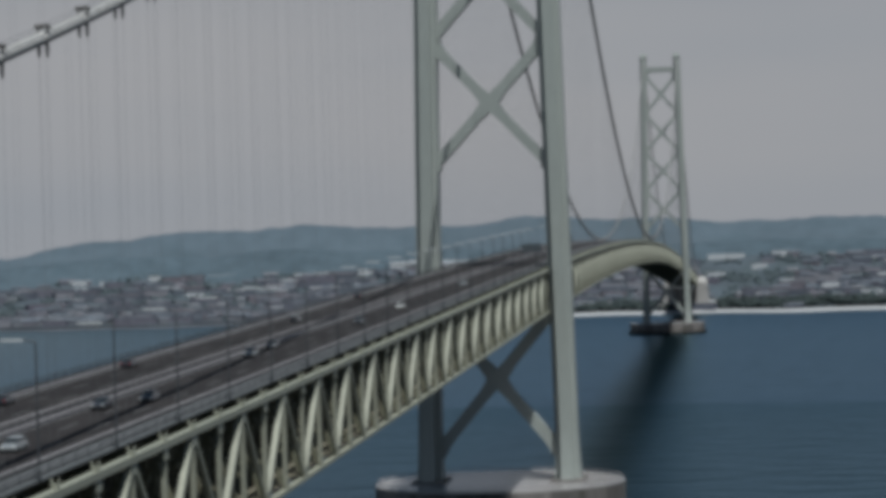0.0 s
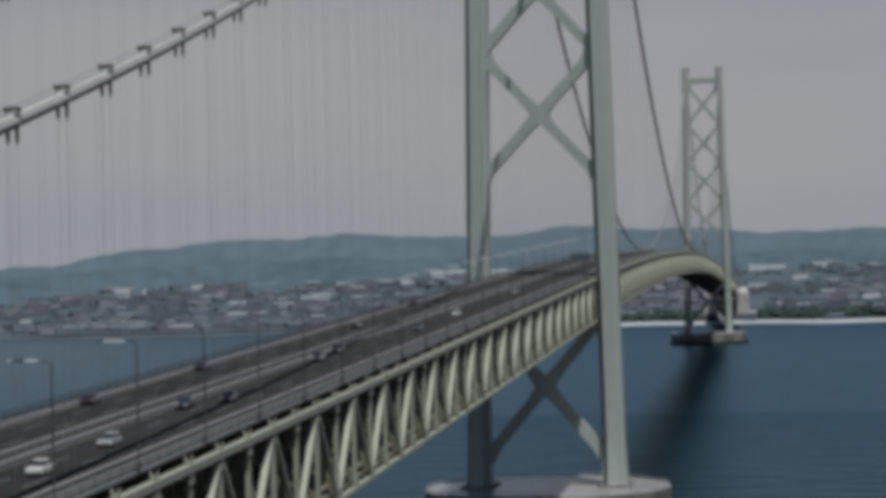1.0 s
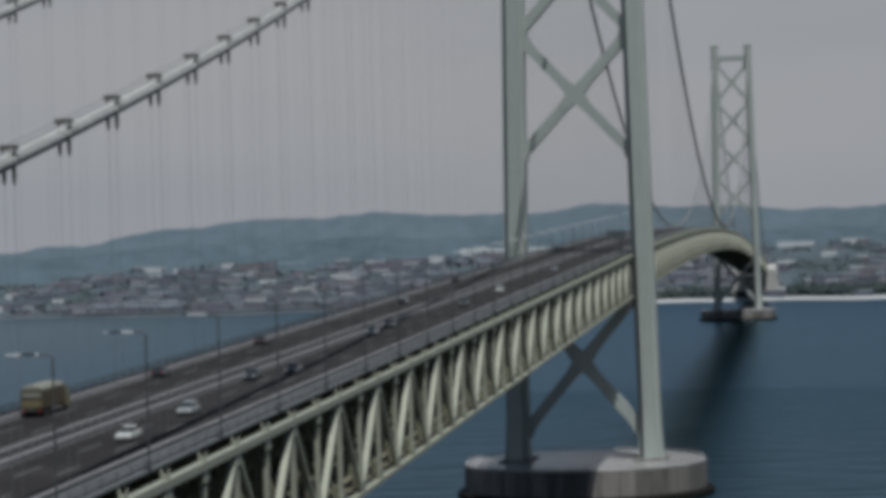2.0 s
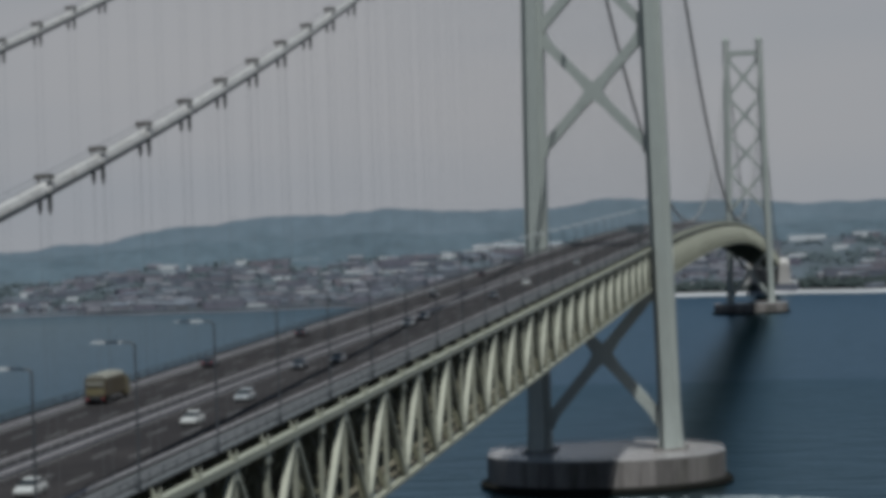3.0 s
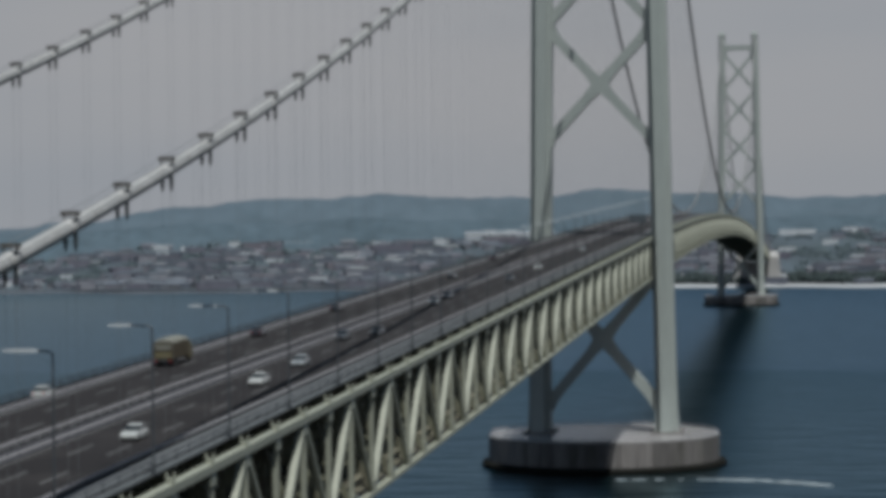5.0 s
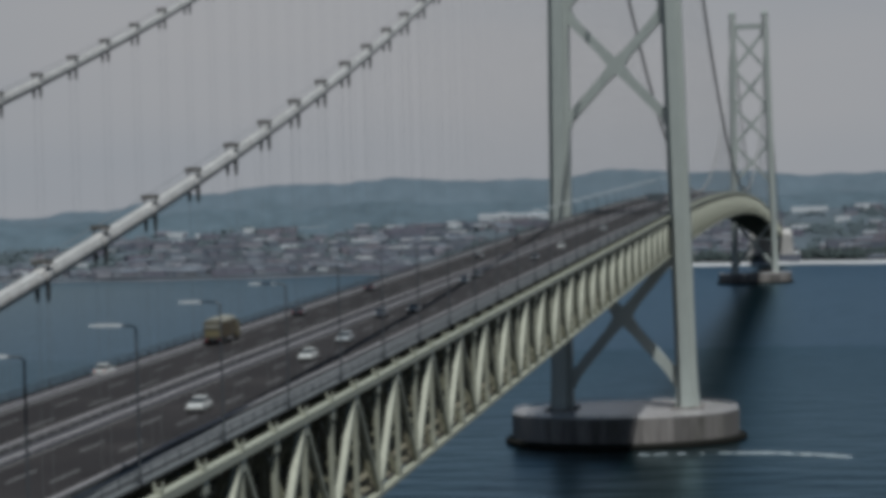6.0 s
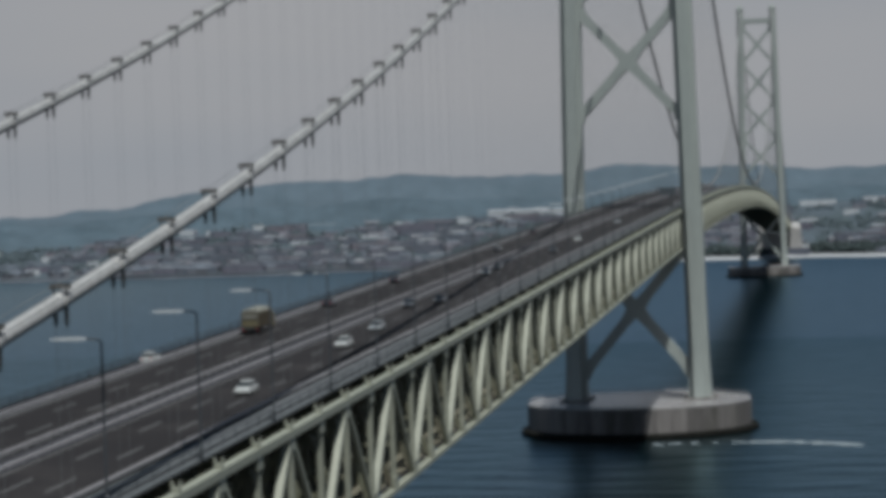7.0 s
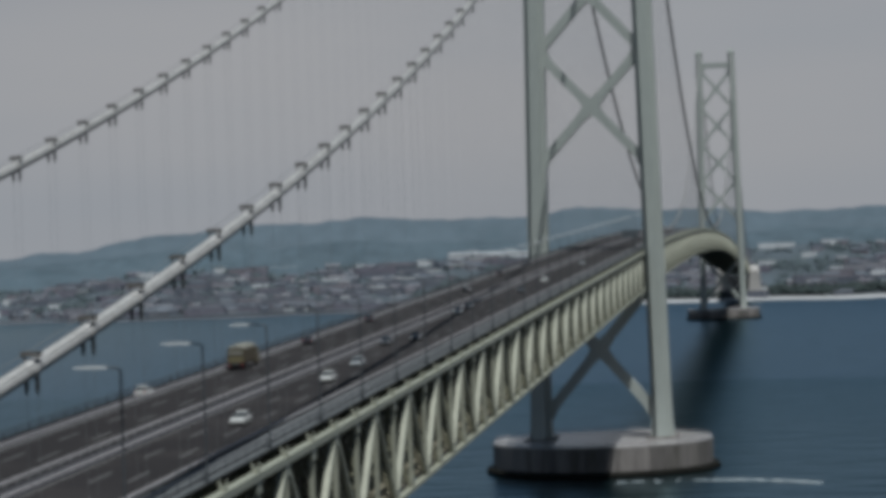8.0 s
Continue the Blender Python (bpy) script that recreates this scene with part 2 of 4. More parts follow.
# ---- mesh helpers ----
class Geo:
    """Collects vertices and faces for one mesh."""

    def __init__(self):
        self.v, self.f = [], []

    def hexa(self, pts):
        i = len(self.v)
        self.v += [tuple(q) for q in pts]
        self.f += [(i, i + 3, i + 2, i + 1), (i + 4, i + 5, i + 6, i + 7), (i, i + 1, i + 5, i + 4), (i + 1, i + 2, i + 6, i + 5),
                   (i + 2, i + 3, i + 7, i + 6), (i + 3, i, i + 4, i + 7)]
        return self

    def box(self, c, s):
        x, y, z = c
        a, b, d = s[0] / 2, s[1] / 2, s[2] / 2
        return self.hexa([(x - a, y - b, z - d), (x + a, y - b, z - d), (x + a, y + b, z - d), (x - a, y + b, z - d),
                          (x - a, y - b, z + d), (x + a, y - b, z + d), (x + a, y + b, z + d), (x - a, y + b, z + d)])

    def beam(self, a, b, w, h, up=(0, 0, 1)):
        """A bar from a to b, w wide and h deep towards up."""
        a, b = Vector(a), Vector(b)
        d = (b - a).normalized()
        s = d.cross(Vector(up))
        if s.length < 1e-4:
            s = d.cross(Vector((1, 0, 0)))
        s.normalize()
        u = s.cross(d)
        s, u = s * (w / 2), u * (h / 2)
        return self.hexa([a - s - u, a + s - u, a + s + u, a - s + u, b - s - u, b + s - u, b + s + u, b - s + u])

    def loft(self, rings, closed=True, caps=True):
        """Skin between rings of equal count."""
        i, n = len(self.v), len(rings[0])
        for r in rings:
            self.v += [tuple(q) for q in r]
        for a in range(len(rings) - 1):
            for j in range(n if closed else n - 1):
                p, q = i + a * n + j, i + a * n + (j + 1) % n
                self.f.append((p, q, q + n, p + n))
        if caps:
            self.f.append(tuple(range(i + n - 1, i - 1, -1)))
            self.f.append(tuple(range(i + (len(rings) - 1) * n, i + len(rings) * n)))
        return self

    def tube(self, pts, r, n=8):
        rings = []
        for j, q in enumerate(pts):
            a, b = Vector(pts[max(j - 1, 0)]), Vector(pts[min(j + 1, len(pts) - 1)])
            d = (b - a).normalized()
            s = d.cross(Vector((0, 0, 1)))
            s = s.normalized() if s.length > 1e-4 else Vector((1, 0, 0))
            u = s.cross(d)
            rings.append([Vector(q) + (s * math.cos(t) + u * math.sin(t)) * r for t in (2 * math.pi * i / n for i in range(n))])
        return self.loft(rings)

    def disc_stack(self, centre, rz, n=48):
        """Rings of (radius, z) round a centre."""
        x, y = centre
        return self.loft([[(x + r * math.cos(2 * math.pi * i / n), y + r * math.sin(2 * math.pi * i / n), z) for i in range(n)] for r, z in rz])

    def mesh(self, name, smooth=False):
        me = bpy.data.meshes.new(name)
        me.from_pydata(self.v, [], self.f)
        if smooth:
            me.polygons.foreach_set("use_smooth", [True] * len(me.polygons))
        me.update()
        return me


def thing(name, at, label, category, group="", kind=""):
    ob = new(name)
    ob.location = at
    return tagged(ob, label, category, group, kind)


def part(name, geo, material, parent=None, label="", smooth=False, kind=""):
    """One mesh object under a thing; geo is a Geo or a finished mesh. Its points are relative to the parent."""
    me = geo.mesh(name, smooth) if isinstance(geo, Geo) else geo
    if not me.materials:
        me.materials.append(material)
    ob = new(name, me)
    ob.parent = parent
    return tagged(ob, label, "", "", kind)


def piece(name, me, parent, at, turn=0.0):
    """One more object on a shared mesh."""
    ob = new(name, me)
    ob.parent = parent
    ob.location = at
    ob.rotation_euler = (0, 0, turn)
    return ob


# ---- shape of the bridge ----
SPAN, SIDE, HALF, PANEL, DEPTH = 1930.0, 958.0, 17.75, 14.2, 13.4
GRADE = 0.0277
TILT, SAG = 0.0270, 0.00000101


def deck_z(x):
    """Height of the top chord."""
    if x < 0:
        return 78.75 + TILT * x - SAG * x * x
    if x > SPAN:
        return deck_z(SPAN - x)
    return 78.75 + GRADE * x * (1 - x / SPAN)


def cable_z(x):
    if x < 0:
        return 296.1 + 0.4411 * x + 0.000196 * x * x
    if x > SPAN:
        return cable_z(SPAN - x)
    return 95.5 + 199.8 * ((x - SPAN / 2) / (SPAN / 2)) ** 2


def leg_y(z):
    return 22.3 - 4.5 * (z - 11) / 287

# ---- sea, land and hills ----
HUB = (-875.0, -72.0)


def polar(az, r):
    return HUB[0] + r * math.cos(radians(az)), HUB[1] + r * math.sin(radians(az))


RIDGE = [(-16, 130), (-6, 138), (-2.5, 147), (0, 145), (2.5, 152), (4.5, 162), (6, 148), (9.3, 157), (11.6, 153), (14.2, 140), (16.6, 112), (18, 101), (22, 92), (30, 80)]


def ridge_z(az):
    for (a, za), (b, zb) in zip(RIDGE, RIDGE[1:]):
        if az <= b:
            t = max(0.0, (az - a) / (b - a))
            t = t * t * (3 - 2 * t)
            return za + (zb - za) * t
    return RIDGE[-1][1]


def shore_r(az):
    """Distance of the far shore from the hub."""
    c = math.cos(radians(az))
    return (2815 - HUB[0] + 40 * math.sin(az * 0.8) + 22 * math.sin(az * 2.3 + 1)) / c


def land_z(az, r):
    s = shore_r(az)
    t = (r - s) / 260
    if t < 0:
        return 1.2
    z = 4.0 + min(t, 1.0) * 14 + 62 * max(0.0, min((r - s - 150) / 520, 1.0)) ** 1.1
    x, y = polar(az, r)
    return z + 4 * noise.noise((x * 0.006, y * 0.006, 0.3))


def build_sea():
    g = Geo()
    n = 40
    xs = [-6000 + 14000 * i / n for i in range(n + 1)]
    for y in xs:
        for x in xs:
            g.v.append((x, y - 1000, 0.0))
    for j in range(n):
        for i in range(n):
            a = j * (n + 1) + i
            g.f.append((a, a + 1, a + n + 2, a + n + 1))
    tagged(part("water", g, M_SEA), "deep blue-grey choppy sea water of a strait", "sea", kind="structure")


def polar_sheet(name, material, label, category, az0, az1, steps, radii, height):
    g = Geo()
    for i in range(steps + 1):
        az = az0 + (az1 - az0) * i / steps
        for r in radii(az):
            g.v.append((*polar(az, r), height(az, r)))
    m = len(radii(az0))
    for i in range(steps):
        for j in range(m - 1):
            a = i * m + j
            g.f.append((a, a + 1, a + m + 1, a + m))
    return tagged(part(name, g, material, smooth=True), label, category, kind="structure")


def hill_z(az, r):
    t = (r - 4380) / 300
    x, y = polar(az, r)
    top = ridge_z(az) + 6 * noise.noise((az * 0.9, 0.4, 2.0)) + 2.5 * noise.noise((az * 4.0, 1.4, 5.0))
    if t < 0:
        return 55.0 + t * 90
    if t < 1:
        return 55 + (top - 55) * (math.sin(math.pi * (t - 0.5)) / 2 + 0.5) + 5 * noise.noise((x * 0.01, y * 0.01, 4)) * math.sin(math.pi * t)
    return top - (t - 1) * 120


build_sea()


def beach_w(az):
    """Width of the sandy shore: broad by the bridge, a mere strip in front of the town."""
    return 28 if az < 3.2 else 28 - 22 * min((az - 3.2) / 0.8, 1.0)


polar_sheet("ground", M_LAND, "built-up coastal plain rising towards hills, hazed blue-grey in colour", "land", -16, 30, 230,
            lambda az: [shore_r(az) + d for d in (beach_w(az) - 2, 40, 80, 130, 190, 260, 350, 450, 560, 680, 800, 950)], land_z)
polar_sheet("beach", M_SAND, "pale sandy beach along the water", "shore", -16, 4.0, 200,
            lambda az: [shore_r(az) + beach_w(az) * d for d in (-0.1, 0.15, 0.5, 1.0)],
            lambda az, r: max(-0.5, min((r - shore_r(az)) * 0.2 + 0.3, 4.3)))
polar_sheet("quay", M_QUAY, "low grey stone quay in front of the town", "quay", 4.0, 30, 260,
            lambda az: [shore_r(az) + beach_w(az) * d for d in (-0.1, 0.15, 0.5, 1.0)],
            lambda az, r: max(-0.5, min((r - shore_r(az)) * 0.6 + 0.3, 4.3)))
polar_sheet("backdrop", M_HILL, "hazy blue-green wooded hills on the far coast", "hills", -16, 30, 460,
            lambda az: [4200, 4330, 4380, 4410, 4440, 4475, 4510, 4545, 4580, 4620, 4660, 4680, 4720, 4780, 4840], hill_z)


def foothill_z(az, r):
    t = (r - 4330) / 90
    top = 83 + 0.36 * (ridge_z(az) - 83) + 9 * noise.noise((az * 0.55, 3.1, 7.0)) + 4 * noise.noise((az * 2.2, 5.1, 1.0)) + 1.5 * noise.noise((az * 9.0, 2.1, 3.0))
    if t < 0:
        return 70.0 + t * 60
    if t < 1:
        return 70 + (top - 70) * (math.sin(math.pi * (t - 0.5)) / 2 + 0.5)
    return top - (t - 1) * 60


polar_sheet("backdrop", M_FOOTHILL, "wooded foothills below the far hills, less hazed in colour", "hills", -16, 30, 460,
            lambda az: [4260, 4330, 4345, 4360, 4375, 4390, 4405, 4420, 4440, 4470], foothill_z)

# ---- towers and piers ----
NODES = [112.0, 153.5, 195.0, 236.5, 278.0]


def leg_ring(z, side, grow=1.0):
    """Cross-shaped section of a leg at height z."""
    y0 = side * leg_y(z)
    f = (z - 11) / 287
    a, b = (7.4 - 2.4 * f) * grow, 3.6 * grow
    na, nb = a * 0.40, b * 0.47
    pts = [(a, b - nb), (a - na, b - nb), (a - na, b), (-(a - na), b), (-(a - na), b - nb), (-a, b - nb),
           (-a, -(b - nb)), (-(a - na), -(b - nb)), (-(a - na), -b), (a - na, -b), (a - na, -(b - nb)), (a, -(b - nb))]
    return [(x, y0 + y, z) for x, y in pts]


def build_tower(x):
    t = thing("suspension_tower", (x, 0, 0), "tall grey-green steel bridge tower with crossed diagonal bracing", "bridge tower", "towers of the bridge")
    for side in (1, -1):
        g = Geo()
        zs = [(11.4, 1.17), (13.0, 1.13), (16.0, 1.08), (21.0, 1.03), (27.0, 1.0)]
        z = 38.0
        while z < 298:
            zs.append((z, 1.0))
            z += 10.0
        zs.append((298.0, 1.0))
        leg = part("leg", g.loft([leg_ring(z, side, s) for z, s in zs]), M_TOWER, t)
        for j in range(1, len(zs) - 1):
            if zs[j][0] > 27:
                part("splice_band", Geo().loft([leg_ring(zs[j][0] - 0.16, side, 1.004), leg_ring(zs[j][0] + 0.16, side, 1.004)]), M_TOWER, leg)
        g = Geo()
        y = side * leg_y(298)
        g.loft([[(-4.6, y - 3.4, 298), (4.6, y - 3.4, 298), (4.6, y + 3.4, 298), (-4.6, y + 3.4, 298)],
                [(-3.6, y - 2.6, 301.6), (3.6, y - 2.6, 301.6), (3.6, y + 2.6, 301.6), (-3.6, y + 2.6, 301.6)]])
        part("saddle_housing", g, M_TOWER, leg)
    spans = [(21.0, 66.0, 3.6)] + [(a, b, 3.3) for a, b in zip(NODES, NODES[1:])]
    for a, b, w in spans:
        lo, hi = leg_y(a) - 2.6, leg_y(b) - 2.6
        if w < 3.5:
            a, b = a + 1.6, b - 1.6
        zc = a + (b - a) * lo / (lo + hi)
        for s in (1, -1):
            g = Geo()
            off = 0.012 * s
            g.beam((off, s * lo, a), (off, -s * hi, b), w, 4.4, (1, 0, 0))
            br = part("diagonal_brace", g, M_TOWER, t)
            d = Vector((0, -s * (lo + hi), b - a)).normalized()
            for q in (Vector((0, s * lo, a)), Vector((0, -s * hi, b))):
                sg = 1 if q.z == a else -1
                n = Vector((0, -d.z, d.y))
                rings = []
                for e, k in ((-0.6, 0.82), (1.2, 0.70), (3.0, 0.57), (5.5, 0.505)):
                    c0 = q + d * (sg * e)
                    rings.append([c0 + n * (w * k * f) + Vector((h, 0, 0)) for f, h in ((-1, -2.235), (1, -2.235), (1, 2.235), (-1, 2.235))])
                part("gusset", Geo().loft(rings), M_TOWER, br)
        g = Geo()
        c = Vector((0, 0, zc))
        tilt = math.atan2(b - a, lo + hi)
        ring = []
        for i in range(4):
            axis = (tilt, math.pi - tilt, math.pi + tilt, -tilt)[i]
            for turn, r in ((-0.27, w * 1.9), (0.27, w * 1.9)):
                ring.append((0, math.cos(axis + turn) * r, math.sin(axis + turn) * r))
            nxt = (tilt, math.pi - tilt, math.pi + tilt, 2 * math.pi - tilt, 2 * math.pi + tilt)[i + 1]
            mid, start = (axis + nxt) / 2 + (math.pi if i == 3 else 0), axis
            ring.append((0, math.cos(mid) * w * 0.92, math.sin(mid) * w * 0.92))
        g.loft([[c + Vector(q) + Vector((-2.22, 0, 0)) for q in ring], [c + Vector(q) + Vector((2.22, 0, 0)) for q in ring]])
        part("crossing_plate", g, M_TOWER, t)
    g = Geo()
    y = leg_y(284)
    g.box((0, 0, 284), (6.0, 2 * y - 5, 5.2))
    for s in (1, -1):
        g.hexa([(-3, s * (y - 3.3), 277), (3, s * (y - 3.3), 277), (3, s * (y - 7.5), 281.5), (-3, s * (y - 7.5), 281.5),
                (-3, s * (y - 3.3), 281.6), (3, s * (y - 3.3), 281.6), (3, s * (y - 7.5), 281.7), (-3, s * (y - 7.5), 281.7)])
    part("top_strut", g, M_TOWER, t)
    return t


def build_pier(x):
    p = thing("tower_pier", (x, 0, 0), "round weathered concrete caisson pier standing in the sea", "bridge pier", "piers of the towers")
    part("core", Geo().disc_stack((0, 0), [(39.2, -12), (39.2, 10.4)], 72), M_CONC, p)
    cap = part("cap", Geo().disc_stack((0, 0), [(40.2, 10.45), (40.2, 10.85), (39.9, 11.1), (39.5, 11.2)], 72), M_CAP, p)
    part("fender", Geo().disc_stack((0, 0), [(42.9, -3), (42.9, 1.3), (42.3, 1.9), (40.4, 2.1)], 72), M_FENDER, p, "black tidal fender ring")
    n = 44
    g = Geo()
    a = math.pi / n * 0.975
    r0, r1 = 39.0, 40.35
    g.loft([[(r0 * math.cos(-a), r0 * math.sin(-a), z), (r1 * math.cos(-a), r1 * math.sin(-a), z), (r1 * math.cos(0), r1 * math.sin(0), z),
             (r1 * math.cos(a), r1 * math.sin(a), z), (r0 * math.cos(a), r0 * math.sin(a), z)] for z in (1.4, 10.4)])
    me = g.mesh("panel")
    me.materials.append(M_CONC)
    for i in range(n):
        piece("panel", me, p, (0, 0, 0), 2 * math.pi * i / n)
    for h in (0.6, 1.2):
        part("rail", Geo().loft([[(r * math.cos(2 * math.pi * i / 72), r * math.sin(2 * math.pi * i / 72), 11.1 + h + dz) for r, dz in ((39.25, -0.05), (39.35, -0.05), (39.35, 0.05), (39.25, 0.05))] for i in range(73)], caps=False), M_RAIL, cap)
    post = Geo().box((39.3, 0, 11.75), (0.12, 0.12, 1.3)).mesh("post")
    post.materials.append(M_RAIL)
    for i in range(60):
        piece("post", post, cap, (0, 0, 0), 2 * math.pi * i / 60)
    for s in (1, -1):
        part("plinth", Geo().loft([[(-k, s * leg_y(11) - m, z), (k, s * leg_y(11) - m, z), (k, s * leg_y(11) + m, z), (-k, s * leg_y(11) + m, z)] for k, m, z in ((10.4, 5.6, 11.0), (10.4, 5.6, 11.6), (10.0, 5.2, 11.9))]), M_CONC, p)
    return p


near_tower, near_pier = build_tower(0), build_pier(0)
copy_thing(near_tower, pose(SPAN, 0, 0))
copy_thing(near_pier, pose(SPAN, 0, 0))

# ---- anchorages ----


def build_anchorage(x):
    a = thing("cable_anchorage", (x, 0, 0), "massive pale concrete cable anchorage block on the shore", "anchorage")
    for s in (1, -1):
        g = Geo()
        rings = []
        for px, w0, w1, top in ((-8, 11, 7.0, 44), (2, 13, 7.5, 50), (40, 15, 7.5, 52), (75, 16, 8, 42)):
            rings.append([(px, s * 24 - w0, 0), (px, s * 24 - w1 - 1, top * 0.45), (px, s * 24 - w1, top - 4), (px, s * 24 - w1 + 3, top),
                          (px, s * 24 + w1 - 3, top), (px, s * 24 + w1, top - 4), (px, s * 24 + w1 + 1, top * 0.45), (px, s * 24 + w0, 0)])
        g.loft(rings)
        part("cable_block", g, M_ANCHOR, a)
    part("base", Geo().box((35, 0, 6), (90, 84, 14)), M_ANCHOR, a)
    part("deck_support", Geo().box((10, 0, 26), (14, 40, 22)), M_ANCHOR, a)
    return a


far_anchor = build_anchorage(SPAN + SIDE)
copy_thing(far_anchor, pose(-SIDE, 0, 0, 0, 0, 180))

# ---- stiffening truss ----


def truss_members(g_top, g_bot, xs, side):
    """Chords of one truss plane through the joints xs."""
    y = side * HALF
    for g, drop, h in ((g_top, 0.0, 0.40), (g_bot, DEPTH, 0.27)):
        g.loft([[(x, y + a, deck_z(x) - drop + b) for a, b in ((-0.45, -h), (0.45, -h), (0.45, h), (-0.45, h))] for x in xs])


def cross_frame(g, x=0.0, z=0.0, length=PANEL, drop=0.0):
    """Floor truss across the bridge and the lower lateral bracing of one panel."""
    g.beam((x, -HALF, z - 0.6), (x, HALF, z - 0.6), 0.6, 1.0)
    g.beam((x, 2.4 - HALF, z - 3.0), (x, HALF - 2.4, z - 3.0), 0.45, 0.5)
    for i in range(6):
        y0, y1 = -HALF + i * HALF / 3, -HALF + (i + 1) * HALF / 3
        y0, y1 = y0 + (2.4 if i == 0 else 0), y1 - (2.4 if i == 5 else 0)
        g.beam((x, y0, z - (0.9 if i % 2 else 3.0)), (x, y1, z - (3.0 if i % 2 else 0.9)), 0.26, 0.26)
    g.beam((x, -HALF, z - DEPTH), (x, HALF, z - DEPTH), 0.6, 0.7)
    for i in range(1, 8):
        y = -HALF + i * HALF / 4
        g.beam((x, y, z - DEPTH + 0.3), (x, y, z - 3.0), 0.5, 0.5, (0, 1, 0))
    for i in range(8):
        y0, y1 = -HALF + i * HALF / 4, -HALF + (i + 1) * HALF / 4
        g.beam((x, y0, z - (3.0 if i % 2 else DEPTH)), (x, y1, z - (DEPTH if i % 2 else 3.0)), 0.5, 0.55)
    g.beam((x, -HALF, z - 8), (x, HALF, z - 8), 0.5, 0.5)
    for s in (1, -1):
        g.beam((x, s * HALF, z - DEPTH), (x - length, -s * HALF, z - DEPTH + drop), 0.4, 0.4)


def build_side_truss():
    t = thing("stiffening_truss", (0, 0, 0), "pale grey-green steel truss girder carrying the roadway", "bridge truss")
    n = 67
    xs = [-PANEL * k for k in range(n + 1)]
    drop = -TILT * PANEL
    for side in (-1, 1):
        a, b = Geo(), Geo()
        truss_members(a, b, xs, side)
        top = part("top_chord", a, M_TRUSS, t)
        bottom = part("bottom_chord", b, M_TRUSS, t)
        vert = Geo().box((0, 0, -DEPTH / 2), (0.6, 0.55, DEPTH - 1.0))
        if side < 0:
            vert.box((0, -0.2, -0.95), (2.0, 0.3, 1.3)).box((0, -0.2, -DEPTH + 0.95), (2.0, 0.3, 1.3))
        lean = Geo().beam((-0.45, 0, -0.5), (-PANEL + 0.45, 0, drop - DEPTH + 0.5), 0.70, 0.88)
        back = Geo().beam((0.45, 0, -0.5), (PANEL - 0.45, 0, -drop - DEPTH + 0.5), 0.52, 0.60)
        lug = Geo().box((0, 0, 0.6), (0.9, 0.6, 0.4))
        for dy in (-0.38, 0.38):
            lug.beam((0, dy * 0.7, 0.7), (0, dy, 1.3 if side < 0 else 1.0), 0.2, 0.2, (0, 1, 0))
        meshes = []
        for nm, g in (("vertical", vert), ("diagonal", lean), ("diagonal", back), ("hanger_lug", lug)):
            me = g.mesh(nm)
            me.materials.append(M_TRUSS)
            meshes.append(me)
        for k in range(1, n + 1):
            at = (xs[k], side * HALF, deck_z(xs[k]))
            piece("vertical", meshes[0], t, at)
            if k % 2 == 0:
                if k < n:
                    piece("diagonal", meshes[1], t, at)
                piece("diagonal", meshes[2], t, at)
            piece("hanger_lug", meshes[3], top, at)
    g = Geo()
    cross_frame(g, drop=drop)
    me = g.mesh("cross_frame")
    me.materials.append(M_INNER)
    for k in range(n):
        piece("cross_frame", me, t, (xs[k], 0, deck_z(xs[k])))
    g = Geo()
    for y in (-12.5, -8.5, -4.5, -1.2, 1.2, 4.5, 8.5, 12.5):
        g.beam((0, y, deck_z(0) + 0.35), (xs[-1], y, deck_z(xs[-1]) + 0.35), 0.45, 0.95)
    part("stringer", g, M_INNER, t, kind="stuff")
    g = Geo()
    for s in (1, -1):
        g.beam((0, s * (HALF - 1.3), deck_z(0) - DEPTH + 0.7), (xs[-1], s * (HALF - 1.3), deck_z(xs[-1]) - DEPTH + 0.7), 1.4, 0.12)
    part("inspection_walkway", g, M_GRATE, t)
    # floor on the lower laterals and hung pipes, added to hide the sea below
    g = Geo()
    g.loft([[(x, -HALF + 0.9, deck_z(x) - DEPTH + 0.5), (x, HALF - 0.9, deck_z(x) - DEPTH + 0.5), (x, HALF - 0.9, deck_z(x) - DEPTH + 0.66), (x, -HALF + 0.9, deck_z(x) - DEPTH + 0.66)] for x in xs[::4]])
    part("truss_floor", g, M_FLOOR, t, "brown steel floor plates closing the truss from below")
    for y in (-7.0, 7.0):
        part("truss_pipe", Geo().tube([(0, y, deck_z(0) - 7.6), (xs[-1], y, deck_z(xs[-1]) - 7.6)], 0.45, 8), M_INNER, t)
    return t


